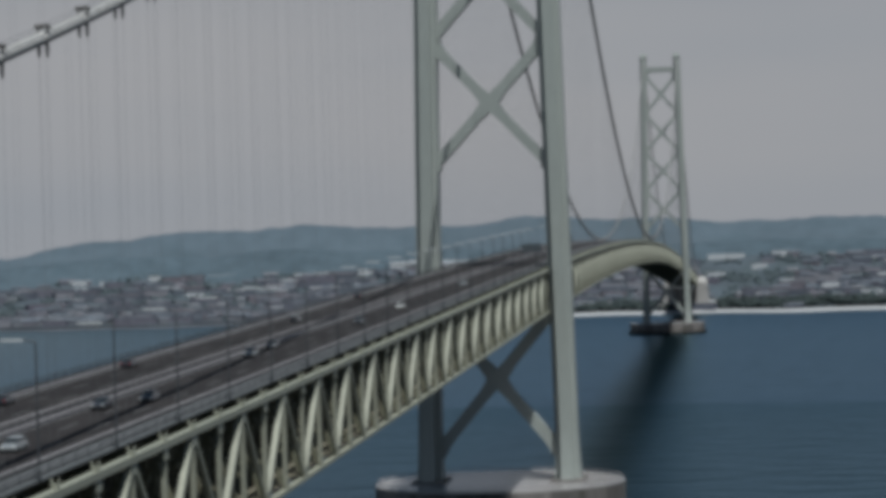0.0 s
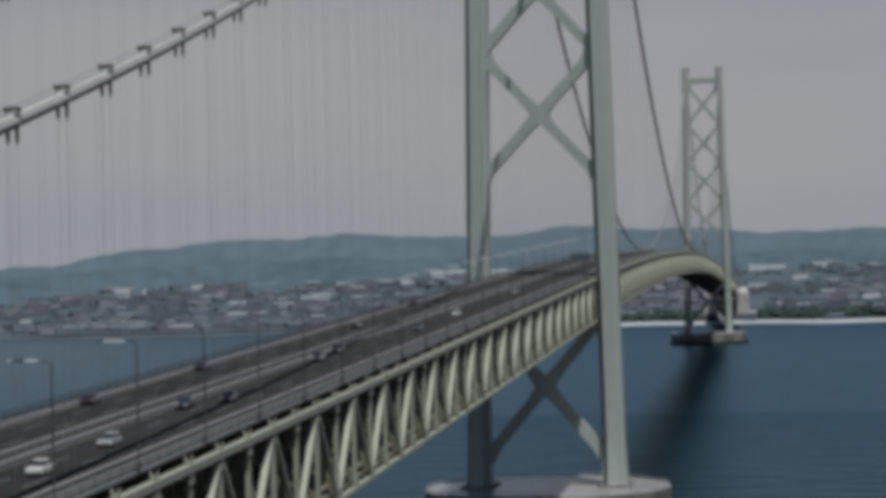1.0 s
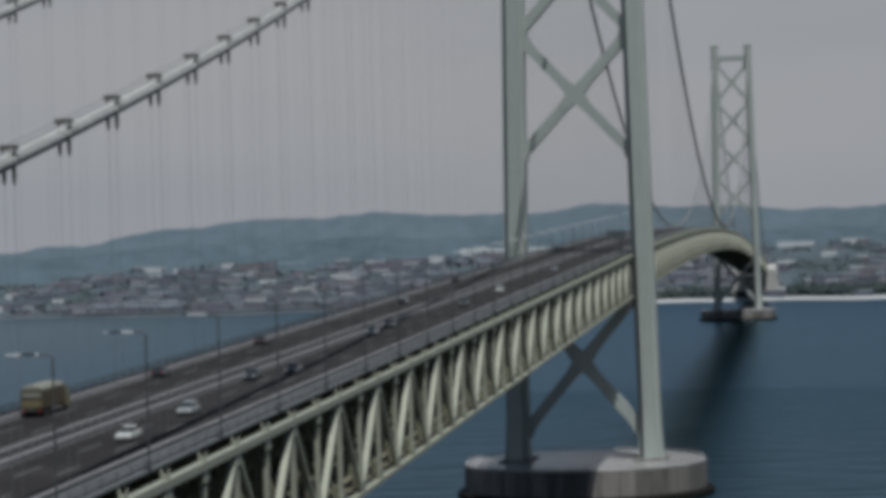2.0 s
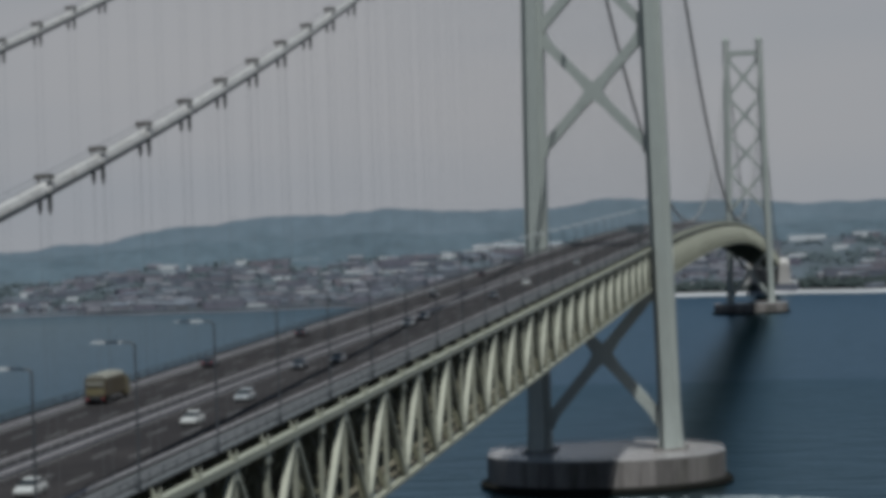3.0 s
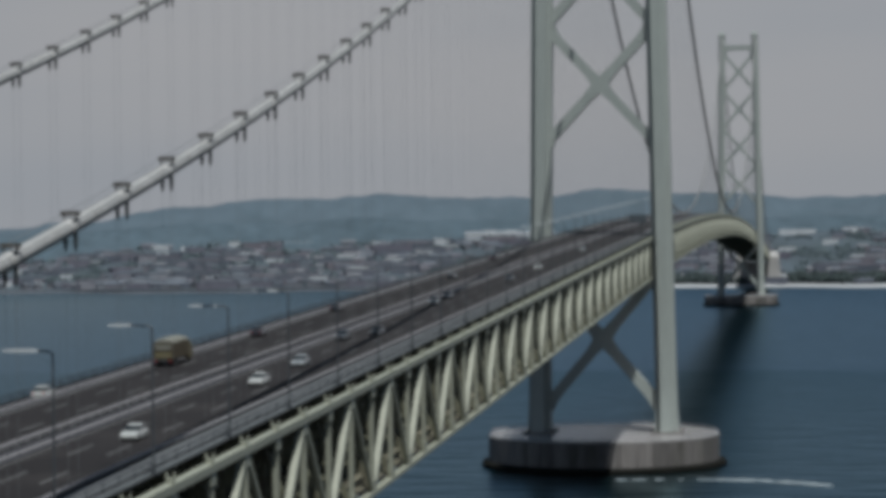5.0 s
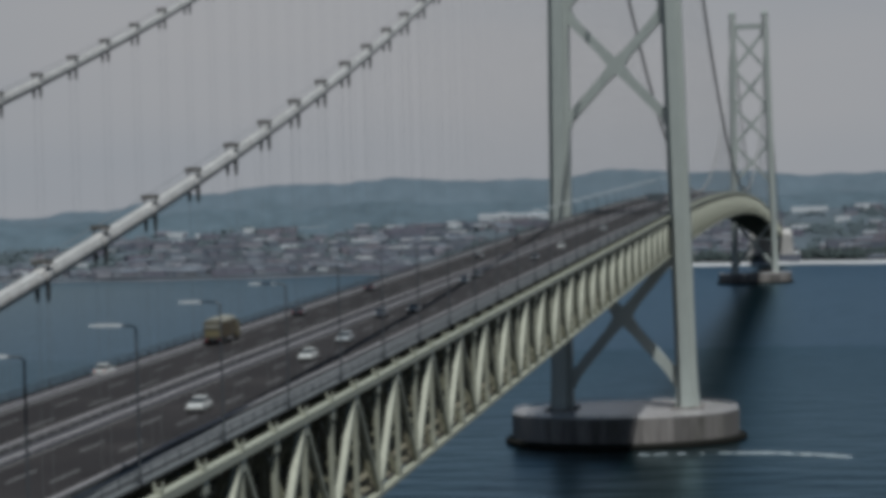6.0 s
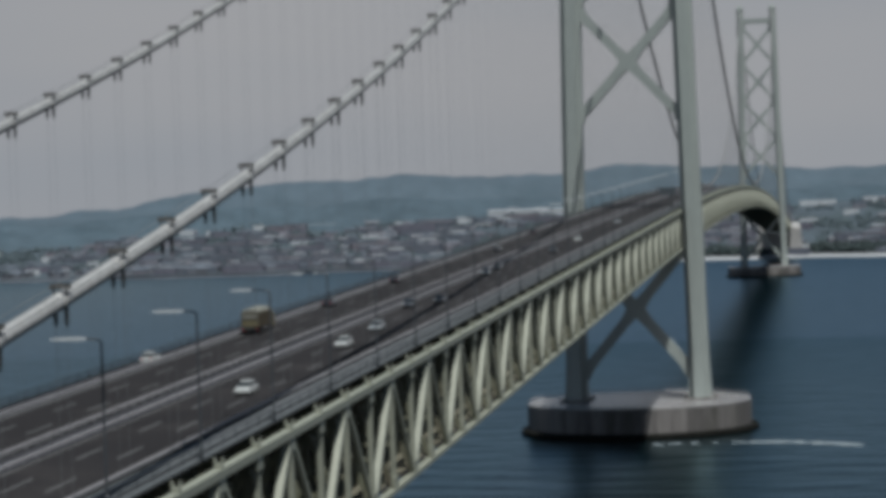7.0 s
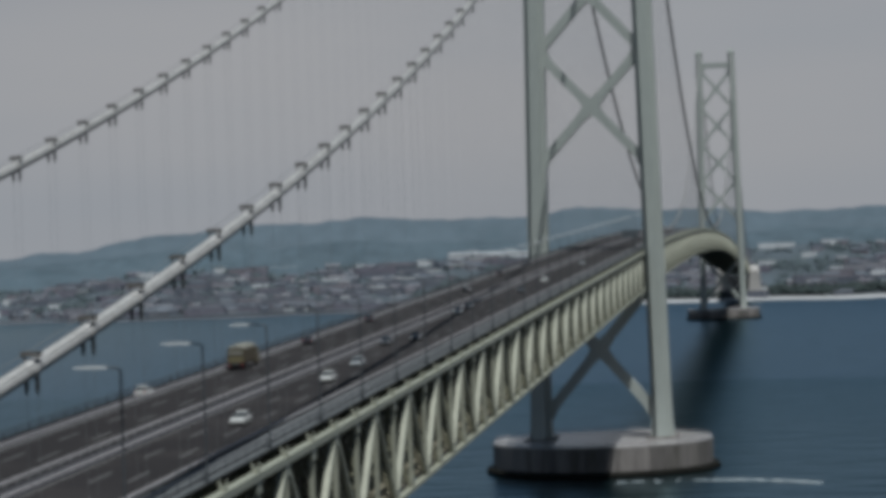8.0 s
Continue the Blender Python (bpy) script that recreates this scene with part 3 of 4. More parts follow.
def build_far_truss(x0, x1, n, label):
    t = thing("stiffening_truss", (0, 0, 0), label, "bridge truss")
    xs = [x0 + (x1 - x0) * k / n for k in range(n + 1)]
    for side in (-1, 1):
        a, b, v, d, lug = Geo(), Geo(), Geo(), Geo(), Geo()
        truss_members(a, b, xs, side)
        y = side * HALF
        for k, x in enumerate(xs):
            z = deck_z(x)
            v.beam((x, y, z - 0.5), (x, y, z - DEPTH + 0.5), 0.6, 0.55, (0, 1, 0))
            lug.box((x, y, z + 0.95), (1.0, 0.6, 0.9))
            if k % 2 == 0:
                for j in (k - 1, k + 1):
                    if 0 <= j <= n:
                        d.beam((x, y, z - 0.5), (xs[j], y, deck_z(xs[j]) - DEPTH + 0.5), 0.70, 0.88)
        part("top_chord", a, M_TRUSS, t)
        part("bottom_chord", b, M_TRUSS, t)
        part("vertical", v, M_TRUSS, t, kind="stuff")
        part("diagonal", d, M_TRUSS, t, kind="stuff")
        part("hanger_lug", lug, M_TRUSS, t, kind="stuff")
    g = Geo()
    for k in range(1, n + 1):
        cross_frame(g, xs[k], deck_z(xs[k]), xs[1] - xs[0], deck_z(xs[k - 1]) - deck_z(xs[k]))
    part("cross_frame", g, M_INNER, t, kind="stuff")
    # dark floor added to give the far underside its shade
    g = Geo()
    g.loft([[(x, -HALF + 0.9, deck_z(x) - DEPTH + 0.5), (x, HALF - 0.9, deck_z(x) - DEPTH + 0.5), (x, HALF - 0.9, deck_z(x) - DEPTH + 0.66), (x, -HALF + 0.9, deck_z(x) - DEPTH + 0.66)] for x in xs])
    part("truss_floor", g, M_FLOOR, t, "brown steel floor plates closing the truss from below")
    return t


build_side_truss()
build_far_truss(0, SPAN, 136, "long arching main-span truss girder of pale steel")
build_far_truss(SPAN, SPAN + SIDE, 67, "distant side-span truss girder of pale steel")

# ---- roadway ----
ROAD_UP = 1.4
WALK_UP = 1.25
STATIONS = [-SIDE] + [-PANEL * k for k in range(66, 0, -3)] + [SPAN * k / 60 for k in range(61)] + [SPAN + SIDE * k / 8 for k in range(1, 9)]


def strip(g, y0, y1, z0, z1, xs=STATIONS):
    """A bar that follows the deck, between y0 and y1, from z0 to z1 over the road's underside."""
    g.loft([[(x, y0, deck_z(x) + z0), (x, y1, deck_z(x) + z0), (x, y1, deck_z(x) + z1), (x, y0, deck_z(x) + z1)] for x in xs])


def build_road():
    g = Geo()
    strip(g, 1.6, 12.9, ROAD_UP - 0.35, ROAD_UP)
    strip(g, -12.9, -1.6, ROAD_UP - 0.35, ROAD_UP)
    tagged(part("road", g, M_ROAD), "dark grey asphalt six-lane bridge roadway", "road", kind="structure")
    g = Geo()
    strip(g, -1.6, 1.6, ROAD_UP - 0.30, ROAD_UP - 0.05)
    strip(g, 12.9, 16.1, ROAD_UP - 0.3, ROAD_UP - 0.05)
    tagged(part("pavement", g, M_GRATE), "dull grey steel grating beside and between the carriageways", "grating", kind="structure")
    g = Geo()
    strip(g, -16.3, -12.9, WALK_UP - 0.25, WALK_UP)
    tagged(part("pavement", g, M_WALK), "blue-grey steel service walkway outside the guard rail", "walkway", kind="structure")
    g = Geo()
    for y in (-12.1, -2.1, 2.1, 12.1):
        strip(g, y - 0.1, y + 0.1, ROAD_UP + 0.004, ROAD_UP + 0.012)
    for y in (-9.0, -5.4, 5.4, 9.0):
        x = -930.0
        while x < 1500:
            g.beam((x, y, deck_z(x) + ROAD_UP + 0.004), (x + 8, y, deck_z(x + 8) + ROAD_UP + 0.004), 0.2, 0.012)
            x += 20
    tagged(part("trim", g, M_LINE), "worn white lane lines painted on the road", "road marking", kind="structure")


def build_barrier(y, height, label, rails, kerb):
    t = thing("guard_rail", (0, 0, 0), label, "guard rail", "guard rails of the bridge")
    if kerb:
        g = Geo()
        strip(g, y - 0.2, y + 0.2, ROAD_UP - 0.3, ROAD_UP + 0.16)
        part("kerb", g, M_KERB, t)
    for h, th in rails:
        g = Geo()
        strip(g, y - 0.09, y + 0.09, ROAD_UP + h - th, ROAD_UP + h)
        part("rail", g, M_RAIL, t)
    post = Geo().box((0, 0, height / 2 - 0.02), (0.13, 0.09, height)).mesh("post")
    post.materials.append(M_RAIL)
    for k in range(1, 200):
        x = -780 + 3.55 * k
        piece("post", post, t, (x, y, deck_z(x) + ROAD_UP))
    return t


def build_handrail(y, z0, material, bars, label):
    t = thing("handrail", (0, 0, 0), label, "handrail", "handrails of the walkways")
    for h, th in bars:
        g = Geo()
        strip(g, y - 0.035, y + 0.035, z0 + h - th, z0 + h)
        part("rail", g, material, t)
    me = Geo().box((0, 0, 0.48), (0.07, 0.07, 1.0)).mesh("post")
    me.materials.append(material)
    for k in range(1, 150):
        x = -790 + 4.73 * k
        piece("post", me, t, (x, y, deck_z(x) + z0))


build_road()
build_handrail(-15.8, WALK_UP, M_POLE, ((0.5, 0.06), (1.0, 0.06)), "thin grey steel handrail along the service walkway")
build_handrail(15.95, ROAD_UP - 0.05, M_DARK, ((0.28, 0.2), (0.62, 0.12), (1.0, 0.1)), "dark steel handrail along the outer grating")
# cable trough and pipe on the outer walkway
for y, w, h, nm, lab in ((-13.9, 0.7, 0.15, "cable_trough", "long grey steel cable trough on the walkway"), (-15.4, 0.25, 0.25, "water_pipe", "long grey pipe along the walkway")):
    g = Geo()
    strip(g, y - w / 2, y + w / 2, WALK_UP, WALK_UP + h)
    tagged(part(nm, g, M_KERB), lab, "duct")

# ---- main cables ----


def build_cable(side):
    y = side * HALF
    t = thing("main_cable", (0, y, 0), "thick pale main suspension cable hung with rope pairs", "suspension cable", "main cables of the bridge")
    xs = [-SIDE + 10 * k for k in range(97)][:96] + [0.0] + [SPAN * k / 160 for k in range(1, 161)] + [SPAN + SIDE * k / 70 for k in range(1, 71)]
    part("cable", Geo().tube([(x, 0, cable_z(x)) for x in xs], 0.58, 10), M_CABLE, t, smooth=True)
    for s in (1, -1):
        part("hand_rope", Geo().tube([(x, s * 0.5, cable_z(x) + 1.0) for x in xs], 0.03, 4), M_ROPE, t)
    band = Geo().tube([(-1.0, 0, 0), (1.0, 0, 0)], 0.61, 10)
    post = Geo()
    for s in (1, -1):
        post.beam((0.0, s * 0.42, 0.35), (0.0, s * 0.5, 1.0), 0.12, 0.12)
        post.beam((-0.6, s * 0.5, 0.95), (0.6, s * 0.5, 0.95), 0.2, 0.3)
    post.beam((0, -0.6, 1.0), (0, 0.6, 1.0), 0.5, 0.34)
    sock = Geo()
    for dy in (-0.38, 0.38):
        sock.loft([[(r * math.cos(a), dy + r * math.sin(a), z) for a in (math.pi * i / 3 for i in range(6))]
                   for r, z in ((0.16, -0.3), (0.17, -1.15), (0.13, -1.5), (0.05, -1.8))])
    m_band, m_post, m_sock = band.mesh("cable_band", True), post.mesh("stanchion"), sock.mesh("rope_socket")
    m_band.materials.append(M_CABLE)
    m_post.materials.append(M_CLAMP)
    m_sock.materials.append(M_DARK)
    rest, rest2, rest3, rest4 = Geo(), Geo(), Geo(), Geo()
    for k in range(1, 66):
        x = -PANEL * k
        z, dz = cable_z(x), deck_z(x)
        slope = math.atan(0.4411 + 2 * 0.000196 * x)
        if z - dz < 4:
            continue
        b = piece("cable_band", m_band, t, (x, 0, z))
        b.rotation_euler = (0, -slope, 0)
        piece("stanchion", m_post, t, (x, 0, z))
        piece("rope_socket", m_sock, t, (x, 0, z))
        g = Geo()
        for dy in (-0.38, 0.38):
            g.tube([(x, dy, z - 1.75), (x, dy, dz + 1.0)], 0.012, 4)
        part("hanger", g, M_ROPE, t)
    for x0, x1, n in ((0, SPAN, 136), (SPAN, SPAN + SIDE, 67)):
        for k in range(1, n):
            x = x0 + (x1 - x0) * k / n
            z, dz = cable_z(x), deck_z(x)
            if z - dz < 3:
                continue
            rest.tube([(x - 1, 0, cable_z(x - 1)), (x + 1, 0, cable_z(x + 1))], 0.7, 6)
            for dy in (-0.38, 0.38):
                rest2.beam((x, dy, z), (x, dy, dz + 1.0), 0.036, 0.036)
                rest3.beam((x, dy, z - 0.5), (x, dy, z - 1.9), 0.18, 0.18)
            rest4.box((x, 0, z + 0.98), (1.0, 1.1, 0.28))
    part("far_band", rest, M_CABLE, t, kind="stuff")
    part("far_hanger", rest2, M_ROPE, t, kind="stuff")
    # paler clamp colour stands in for haze on the far sockets
    part("far_socket", rest3, M_CLAMP, t, kind="stuff")
    part("far_stanchion", rest4, M_CLAMP, t, kind="stuff")
    return t


for side in (-1, 1):
    build_cable(side)

for y, label, h in ((12.6, "pale steel guard rail at the outer road edge", 0.58), (-12.6, "low pale steel guard rail at the outer road edge", 0.34)):
    build_barrier(y, h, label, ((h, 0.16), (h - 0.28, 0.12)) if y > 0 else ((h, 0.14),), True)
for y in (1.6, -1.6):
    build_barrier(y, 0.58, "pale steel guard rail along the central reserve", ((0.58, 0.2 if y > 0 else 0.28),), False)

# ---- vehicles ----


def car_paint(name, colour, rough=0.3):
    m = surface(name, colour, rough, 0.06, 0.4, 3.0, 0.0)
    m.node_tree.nodes["Principled BSDF"].inputs["Coat Weight"].default_value = 0.4
    return m


PAINTS = {"white": car_paint("white_car_paint", (0.38, 0.38, 0.37)), "dark": car_paint("dark_car_paint", (0.02, 0.022, 0.03)),
          "grey": car_paint("silver_car_paint", (0.20, 0.21, 0.22)), "yellow": car_paint("yellow_lorry_paint", (0.125, 0.105, 0.055), 0.6)}
M_GLASS = surface("car_glass", (0.015, 0.018, 0.02), 0.08, 0.0, bump=0.0)
M_TYRE = surface("tyre_rubber", (0.02, 0.02, 0.02), 0.85, 0.1)
M_LAMP = surface("lamp_glass", (0.75, 0.75, 0.72), 0.2, 0.0, bump=0.0)
M_TAIL = surface("tail_lamp_red", (0.35, 0.02, 0.02), 0.3, 0.0, bump=0.0)
M_BOX = surface("brown_box_paint", (0.060, 0.046, 0.028), 0.6, 0.25, 0.5, 3.0)
M_TARP = surface("pale_load", (0.17, 0.165, 0.14), 0.8, 0.3, 0.5, 3.0)


def wheel_mesh(r, w):
    g = Geo()
    g.loft([[(r * math.cos(a), y, r * math.sin(a)) for a in (2 * math.pi * i / 16 for i in range(16))] for y in (-w / 2, w / 2)])
    return g.mesh("wheel")


WHEEL, LORRY_WHEEL = wheel_mesh(0.31, 0.2), wheel_mesh(0.48, 0.3)
for me in (WHEEL, LORRY_WHEEL):
    me.materials.append(M_TYRE)


def section(g, prof, half0, half1):
    """Body skinned from a side outline of (x, z low, z high), narrowing upwards from half0 to half1."""
    rings = [[(x, -half0, a), (x, half0, a), (x, half0, (a + b) / 2), (x, half1, b), (x, -half1, b), (x, -half0, (a + b) / 2)] for x, a, b in prof]
    g.loft(rings)


def build_car(paint, label, estate=False):
    """A car at the origin that faces +x, standing on z = 0."""
    t = thing("car", (0, 0, 0), label, "car", "cars on the bridge")
    g = Geo()
    section(g, [(-2.15, 0.35, 0.72), (-2.05, 0.25, 0.88), (-1.3, 0.22, 0.93), (0.7, 0.22, 0.93), (1.6, 0.22, 0.82), (2.05, 0.28, 0.70), (2.15, 0.36, 0.58)], 0.84, 0.76)
    part("body", g, PAINTS[paint], t)
    back = -2.0 if estate else -1.35
    g = Geo()
    g.loft([[(back - 0.35, -0.73, 0.92), (0.95, -0.73, 0.92), (0.95, 0.73, 0.92), (back - 0.35, 0.73, 0.92)],
            [(back + 0.2, -0.60, 1.36), (0.1, -0.60, 1.36), (0.1, 0.60, 1.36), (back + 0.2, 0.60, 1.36)]])
    part("cabin_glass", g, M_GLASS, t, "dark glazed cabin")
    g = Geo()
    g.loft([[(back + 0.14, -0.63, 1.34), (0.16, -0.63, 1.34), (0.16, 0.63, 1.34), (back + 0.14, 0.63, 1.34)],
            [(back + 0.35, -0.55, 1.43), (-0.05, -0.55, 1.43), (-0.05, 0.55, 1.43), (back + 0.35, 0.55, 1.43)]])
    part("roof", g, PAINTS[paint], t)
    for x in (-1.3, 1.35):
        for y in (-0.76, 0.76):
            piece("wheel", WHEEL, t, (x, y, 0.31))
    for y in (-0.6, 0.6):
        part("headlight", Geo().box((2.12, y, 0.62), (0.1, 0.32, 0.14)), M_LAMP, t)
        part("tail_light", Geo().box((-2.13, y, 0.74), (0.08, 0.3, 0.14)), M_TAIL, t)
    return t


def build_lorry():
    """A high-sided lorry at the origin that faces +x; its tail shows a pale panel over a yellow gate."""
    t = thing("lorry", (0, 0, 0), "brown high-sided lorry with pale load and yellow tailboard", "lorry")
    g = Geo()
    section(g, [(3.6, 0.55, 2.7), (5.1, 0.55, 2.75), (5.5, 0.55, 1.8), (5.55, 0.55, 1.2)], 1.22, 1.12)
    cab = part("cab", g, PAINTS["yellow"], t)
    part("windscreen", Geo().hexa([(5.39, -1.0, 1.75), (5.57, -1.0, 1.7), (5.57, 1.0, 1.7), (5.39, 1.0, 1.75), (5.2, -0.95, 2.6), (5.27, -0.95, 2.6), (5.27, 0.95, 2.6), (5.2, 0.95, 2.6)]), M_GLASS, cab)
    part("chassis", Geo().box((-0.6, 0, 0.85), (10.2, 1.0, 0.3)), M_DARK, t)
    body = part("cargo_box", Geo().loft([[(-5.2, -1.22, z), (3.4, -1.22, z), (3.4, 1.22, z), (-5.2, 1.22, z)] for z in (1.0, 3.05)]), M_BOX, t)
    rib = Geo().box((0, 0, 2.02), (0.12, 0.07, 2.0)).mesh("rib")
    rib.materials.append(M_BOX)
    for k in range(10):
        for s in (1, -1):
            piece("rib", rib, body, (-5.1 + 0.93 * k, s * 1.25, 0))
    part("tailboard", Geo().box((-5.26, 0, 1.5), (0.1, 2.2, 0.75)), PAINTS["yellow"], t, "dull yellow tailboard")
    part("tail_panel", Geo().box((-5.24, 0, 2.5), (0.06, 2.1, 0.55)), M_TARP, t, "pale upper tail panel")
    part("bumper", Geo().box((-5.3, 0, 0.72), (0.14, 2.3, 0.22)), M_DARK, t)
    for s in (1, -1):
        part("tail_light", Geo().box((-5.38, s * 0.95, 0.74), (0.05, 0.3, 0.14)), M_TAIL, t)
    g = Geo()
    g.loft([[(x, -1.18, 3.06), (x, -0.95, 3.06 + 0.42 * h), (x, 0.0, 3.06 + 0.6 * h), (x, 0.95, 3.06 + 0.42 * h), (x, 1.18, 3.06)] for x, h in ((-5.1, 0.75), (-3.5, 1.0), (-1.8, 0.9), (0.2, 1.0), (1.9, 0.85), (3.3, 0.7))])
    part("tarpaulin", g, M_TARP, t, "pale grey tarpaulin over the load")
    for x in (-3.9, -2.7, 4.3):
        for y in (-1.02, 1.02):
            piece("wheel", LORRY_WHEEL, t, (x, y, 0.48))
    return t


def on_road(x, y, back=False):
    tilt = -math.degrees(math.atan(TILT)) if x < 0 else 0
    return pose(x, y, deck_z(x) + ROAD_UP + (0 if abs(y) < 12.9 else -0.05), 0, -tilt if back else tilt, 180 if back else 0)


CARS = [("white", "white saloon car driving on the bridge", [(-657, -8.0, 1), (-599, -7.4, 1), (-284, -7.2, 1), (-614.5, 13.8, 0)]),
        ("dark", "dark saloon car driving on the bridge", [(-515, 10.9, 0), (-451, 10.9, 0), (-223, 10.9, 0), (-344, -7.3, 1), (-515, -7.2, 1), (-524, -3.6, 1), (-414, -3.7, 1), (-700, 10.8, 0)]),
        ("grey", "silver estate car driving on the bridge", [(-572, -6.9, 1), (-433, -3.8, 1), (-160, -7.2, 1), (-330, 7.2, 0)])]
for paint, label, places in CARS:
    first = build_car(paint, label, paint == "grey")
    first.matrix_basis = on_road(places[0][0], places[0][1], places[0][2])
    for x, y, back in places[1:]:
        copy_thing(first, on_road(x, y, back))
build_lorry().matrix_basis = on_road(-567, 10.9)

# ---- lamps, signs ----
M_HEAD = surface("lamp_head_white", (0.30, 0.31, 0.32), 0.4, 0.05)
M_SIGN = surface("sign_back", (0.05, 0.06, 0.07), 0.6, 0.15)


def build_lamp():
    t = thing("street_lamp", (0, 0, 0), "slim grey road lamp post with a long white head", "street lamp", "lamps along the walkway")
    g = Geo()
    g.loft([[(r * math.cos(a), r * math.sin(a), z) for a in (2 * math.pi * i / 8 for i in range(8))] for r, z in ((0.2, -0.1), (0.19, 0.9), (0.11, 1.0), (0.085, 12.2))])
    part("pole", g, M_POLE, t)
    part("base_plate", Geo().box((0, 0.2, -0.06), (0.6, 1.1, 0.2)), M_POLE, t)
    part("arm", Geo().tube([(0, 0, 12.1), (0, 0.3, 12.35), (0, 1.3, 12.4)], 0.08, 6), M_POLE, t)
    g = Geo()
    g.loft([[(-0.22, y, z0), (0.22, y, z0), (0.16, y, z1), (-0.16, y, z1)] for y, z0, z1 in ((1.1, 12.33, 12.48), (1.7, 12.30, 12.54), (3.1, 12.32, 12.54), (3.8, 12.38, 12.46))])
    part("lamp_head", g, M_HEAD, t, "white flat luminaire")
    return t


lamp = build_lamp()
for k in range(-3, 27):
    x = -28.4 * k
    at = pose(x, -16.3, deck_z(x) + WALK_UP)
    if k == -3:
        lamp.matrix_basis = at
    elif k:
        copy_thing(lamp, at)


def build_sign(x):
    z = deck_z(x) + WALK_UP
    t = thing("road_sign", (x, -15.2, z), "dark overhead road sign panel on a cantilever post", "road sign")
    part("post", Geo().box((0, 0, 3.8), (0.5, 0.5, 7.6)), M_DARK, t)
    part("beam", Geo().box((0, 2.6, 7.0), (0.35, 5.6, 0.4)), M_DARK, t)
    part("panel", Geo().box((-0.35, 1.0, 6.4), (0.2, 5.8, 2.8)), M_SIGN, t)
    return t


build_sign(-22)
build_sign(128)


def build_mast(x):
    t = thing("weather_mast", (x, -15.6, deck_z(x) + WALK_UP), "slender grey instrument mast on the walkway", "mast")
    g = Geo()
    g.loft([[(r * math.cos(a), r * math.sin(a), z) for a in (2 * math.pi * i / 6 for i in range(6))] for r, z in ((0.35, 0), (0.3, 6), (0.18, 15.5))])
    part("pole", g, M_TOWER, t)
    part("platform", Geo().box((0, 0, 12.5), (1.6, 1.6, 0.25)), M_DARK, t)
    part("instrument_box", Geo().box((0, 0, 14.2), (0.9, 0.9, 1.2)), M_HEAD, t)


build_mast(118)

# ---- foam on the water ----
M_FOAM = surface("sea_foam", (0.24, 0.27, 0.29), 0.8, 0.25, 0.4, 2.0, 0.05)
rnd = random.Random(5)
g = Geo()
for i in range(300):
    y = -8 - 69 * rnd.random()
    if rnd.random() < (0.93 if y > -38 else 0.45 if y > -52 else 0.65 if y > -61 else 0.15) + 0.2 * math.sin(y * 0.9):
        continue
    x = -57 - 0.0045 * max(0, -y - 40) ** 2 * 3 + rnd.gauss(0, 0.9)
    r, e = rnd.uniform(0.3, 1.1), rnd.uniform(1.5, 3.0)
    ring = [(x + r * math.cos(a) * rnd.uniform(0.7, 1.2), y + r * e * math.sin(a) * rnd.uniform(0.7, 1.2)) for a in (math.pi * k / 4 for k in range(8))]
    z0 = 0.05 + 0.0004 * i
    g.loft([[(a, b, z0 - 0.05) for a, b in ring], [(x + (a - x) * 0.6, y + (b - y) * 0.6, z0 + 0.12) for a, b in ring]])
tagged(part("foam", g, M_FOAM), "streak of white foam trailing off a pier", "foam", kind="stuff")

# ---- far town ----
# distance haze is mixed into these town colours as blue-grey
M_TOWN = island_colours("hazed_town_walls", [(0.096, 0.101, 0.130), (0.088, 0.096, 0.125), (0.120, 0.116, 0.146), (0.080, 0.090, 0.116), (0.110, 0.102, 0.133), (0.190, 0.186, 0.212), (0.086, 0.095, 0.120), (0.135, 0.122, 0.144)])
M_TOWNROOF = island_colours("hazed_town_roofs", [(0.066, 0.076, 0.096), (0.079, 0.087, 0.106), (0.092, 0.088, 0.106), (0.070, 0.080, 0.099), (0.140, 0.143, 0.158), (0.060, 0.074, 0.089)])
M_WHITE = surface("white_render", (0.42, 0.43, 0.45), 0.8, 0.1, 0.05, 0.6)
M_WALL = surface("house_wall", (0.125, 0.126, 0.145), 0.85, 0.15, 0.05, 0.6, per_piece=0.35)
M_TILE = surface("house_roof_tile", (0.080, 0.090, 0.110), 0.7, 0.2, 0.1, 1.0, per_piece=0.4)
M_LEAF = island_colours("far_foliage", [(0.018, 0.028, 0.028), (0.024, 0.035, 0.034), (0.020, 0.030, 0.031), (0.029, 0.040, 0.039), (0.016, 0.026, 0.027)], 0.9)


# paler and bluer than the belt's leaves: haze put into the colour
M_GARDEN = island_colours("hazed_town_foliage", [(0.074, 0.098, 0.108), (0.084, 0.107, 0.118), (0.068, 0.091, 0.102), (0.091, 0.112, 0.122)], 0.9)


def place(az, d):
    r = shore_r(az) + d
    return (*polar(az, r), land_z(az, r))


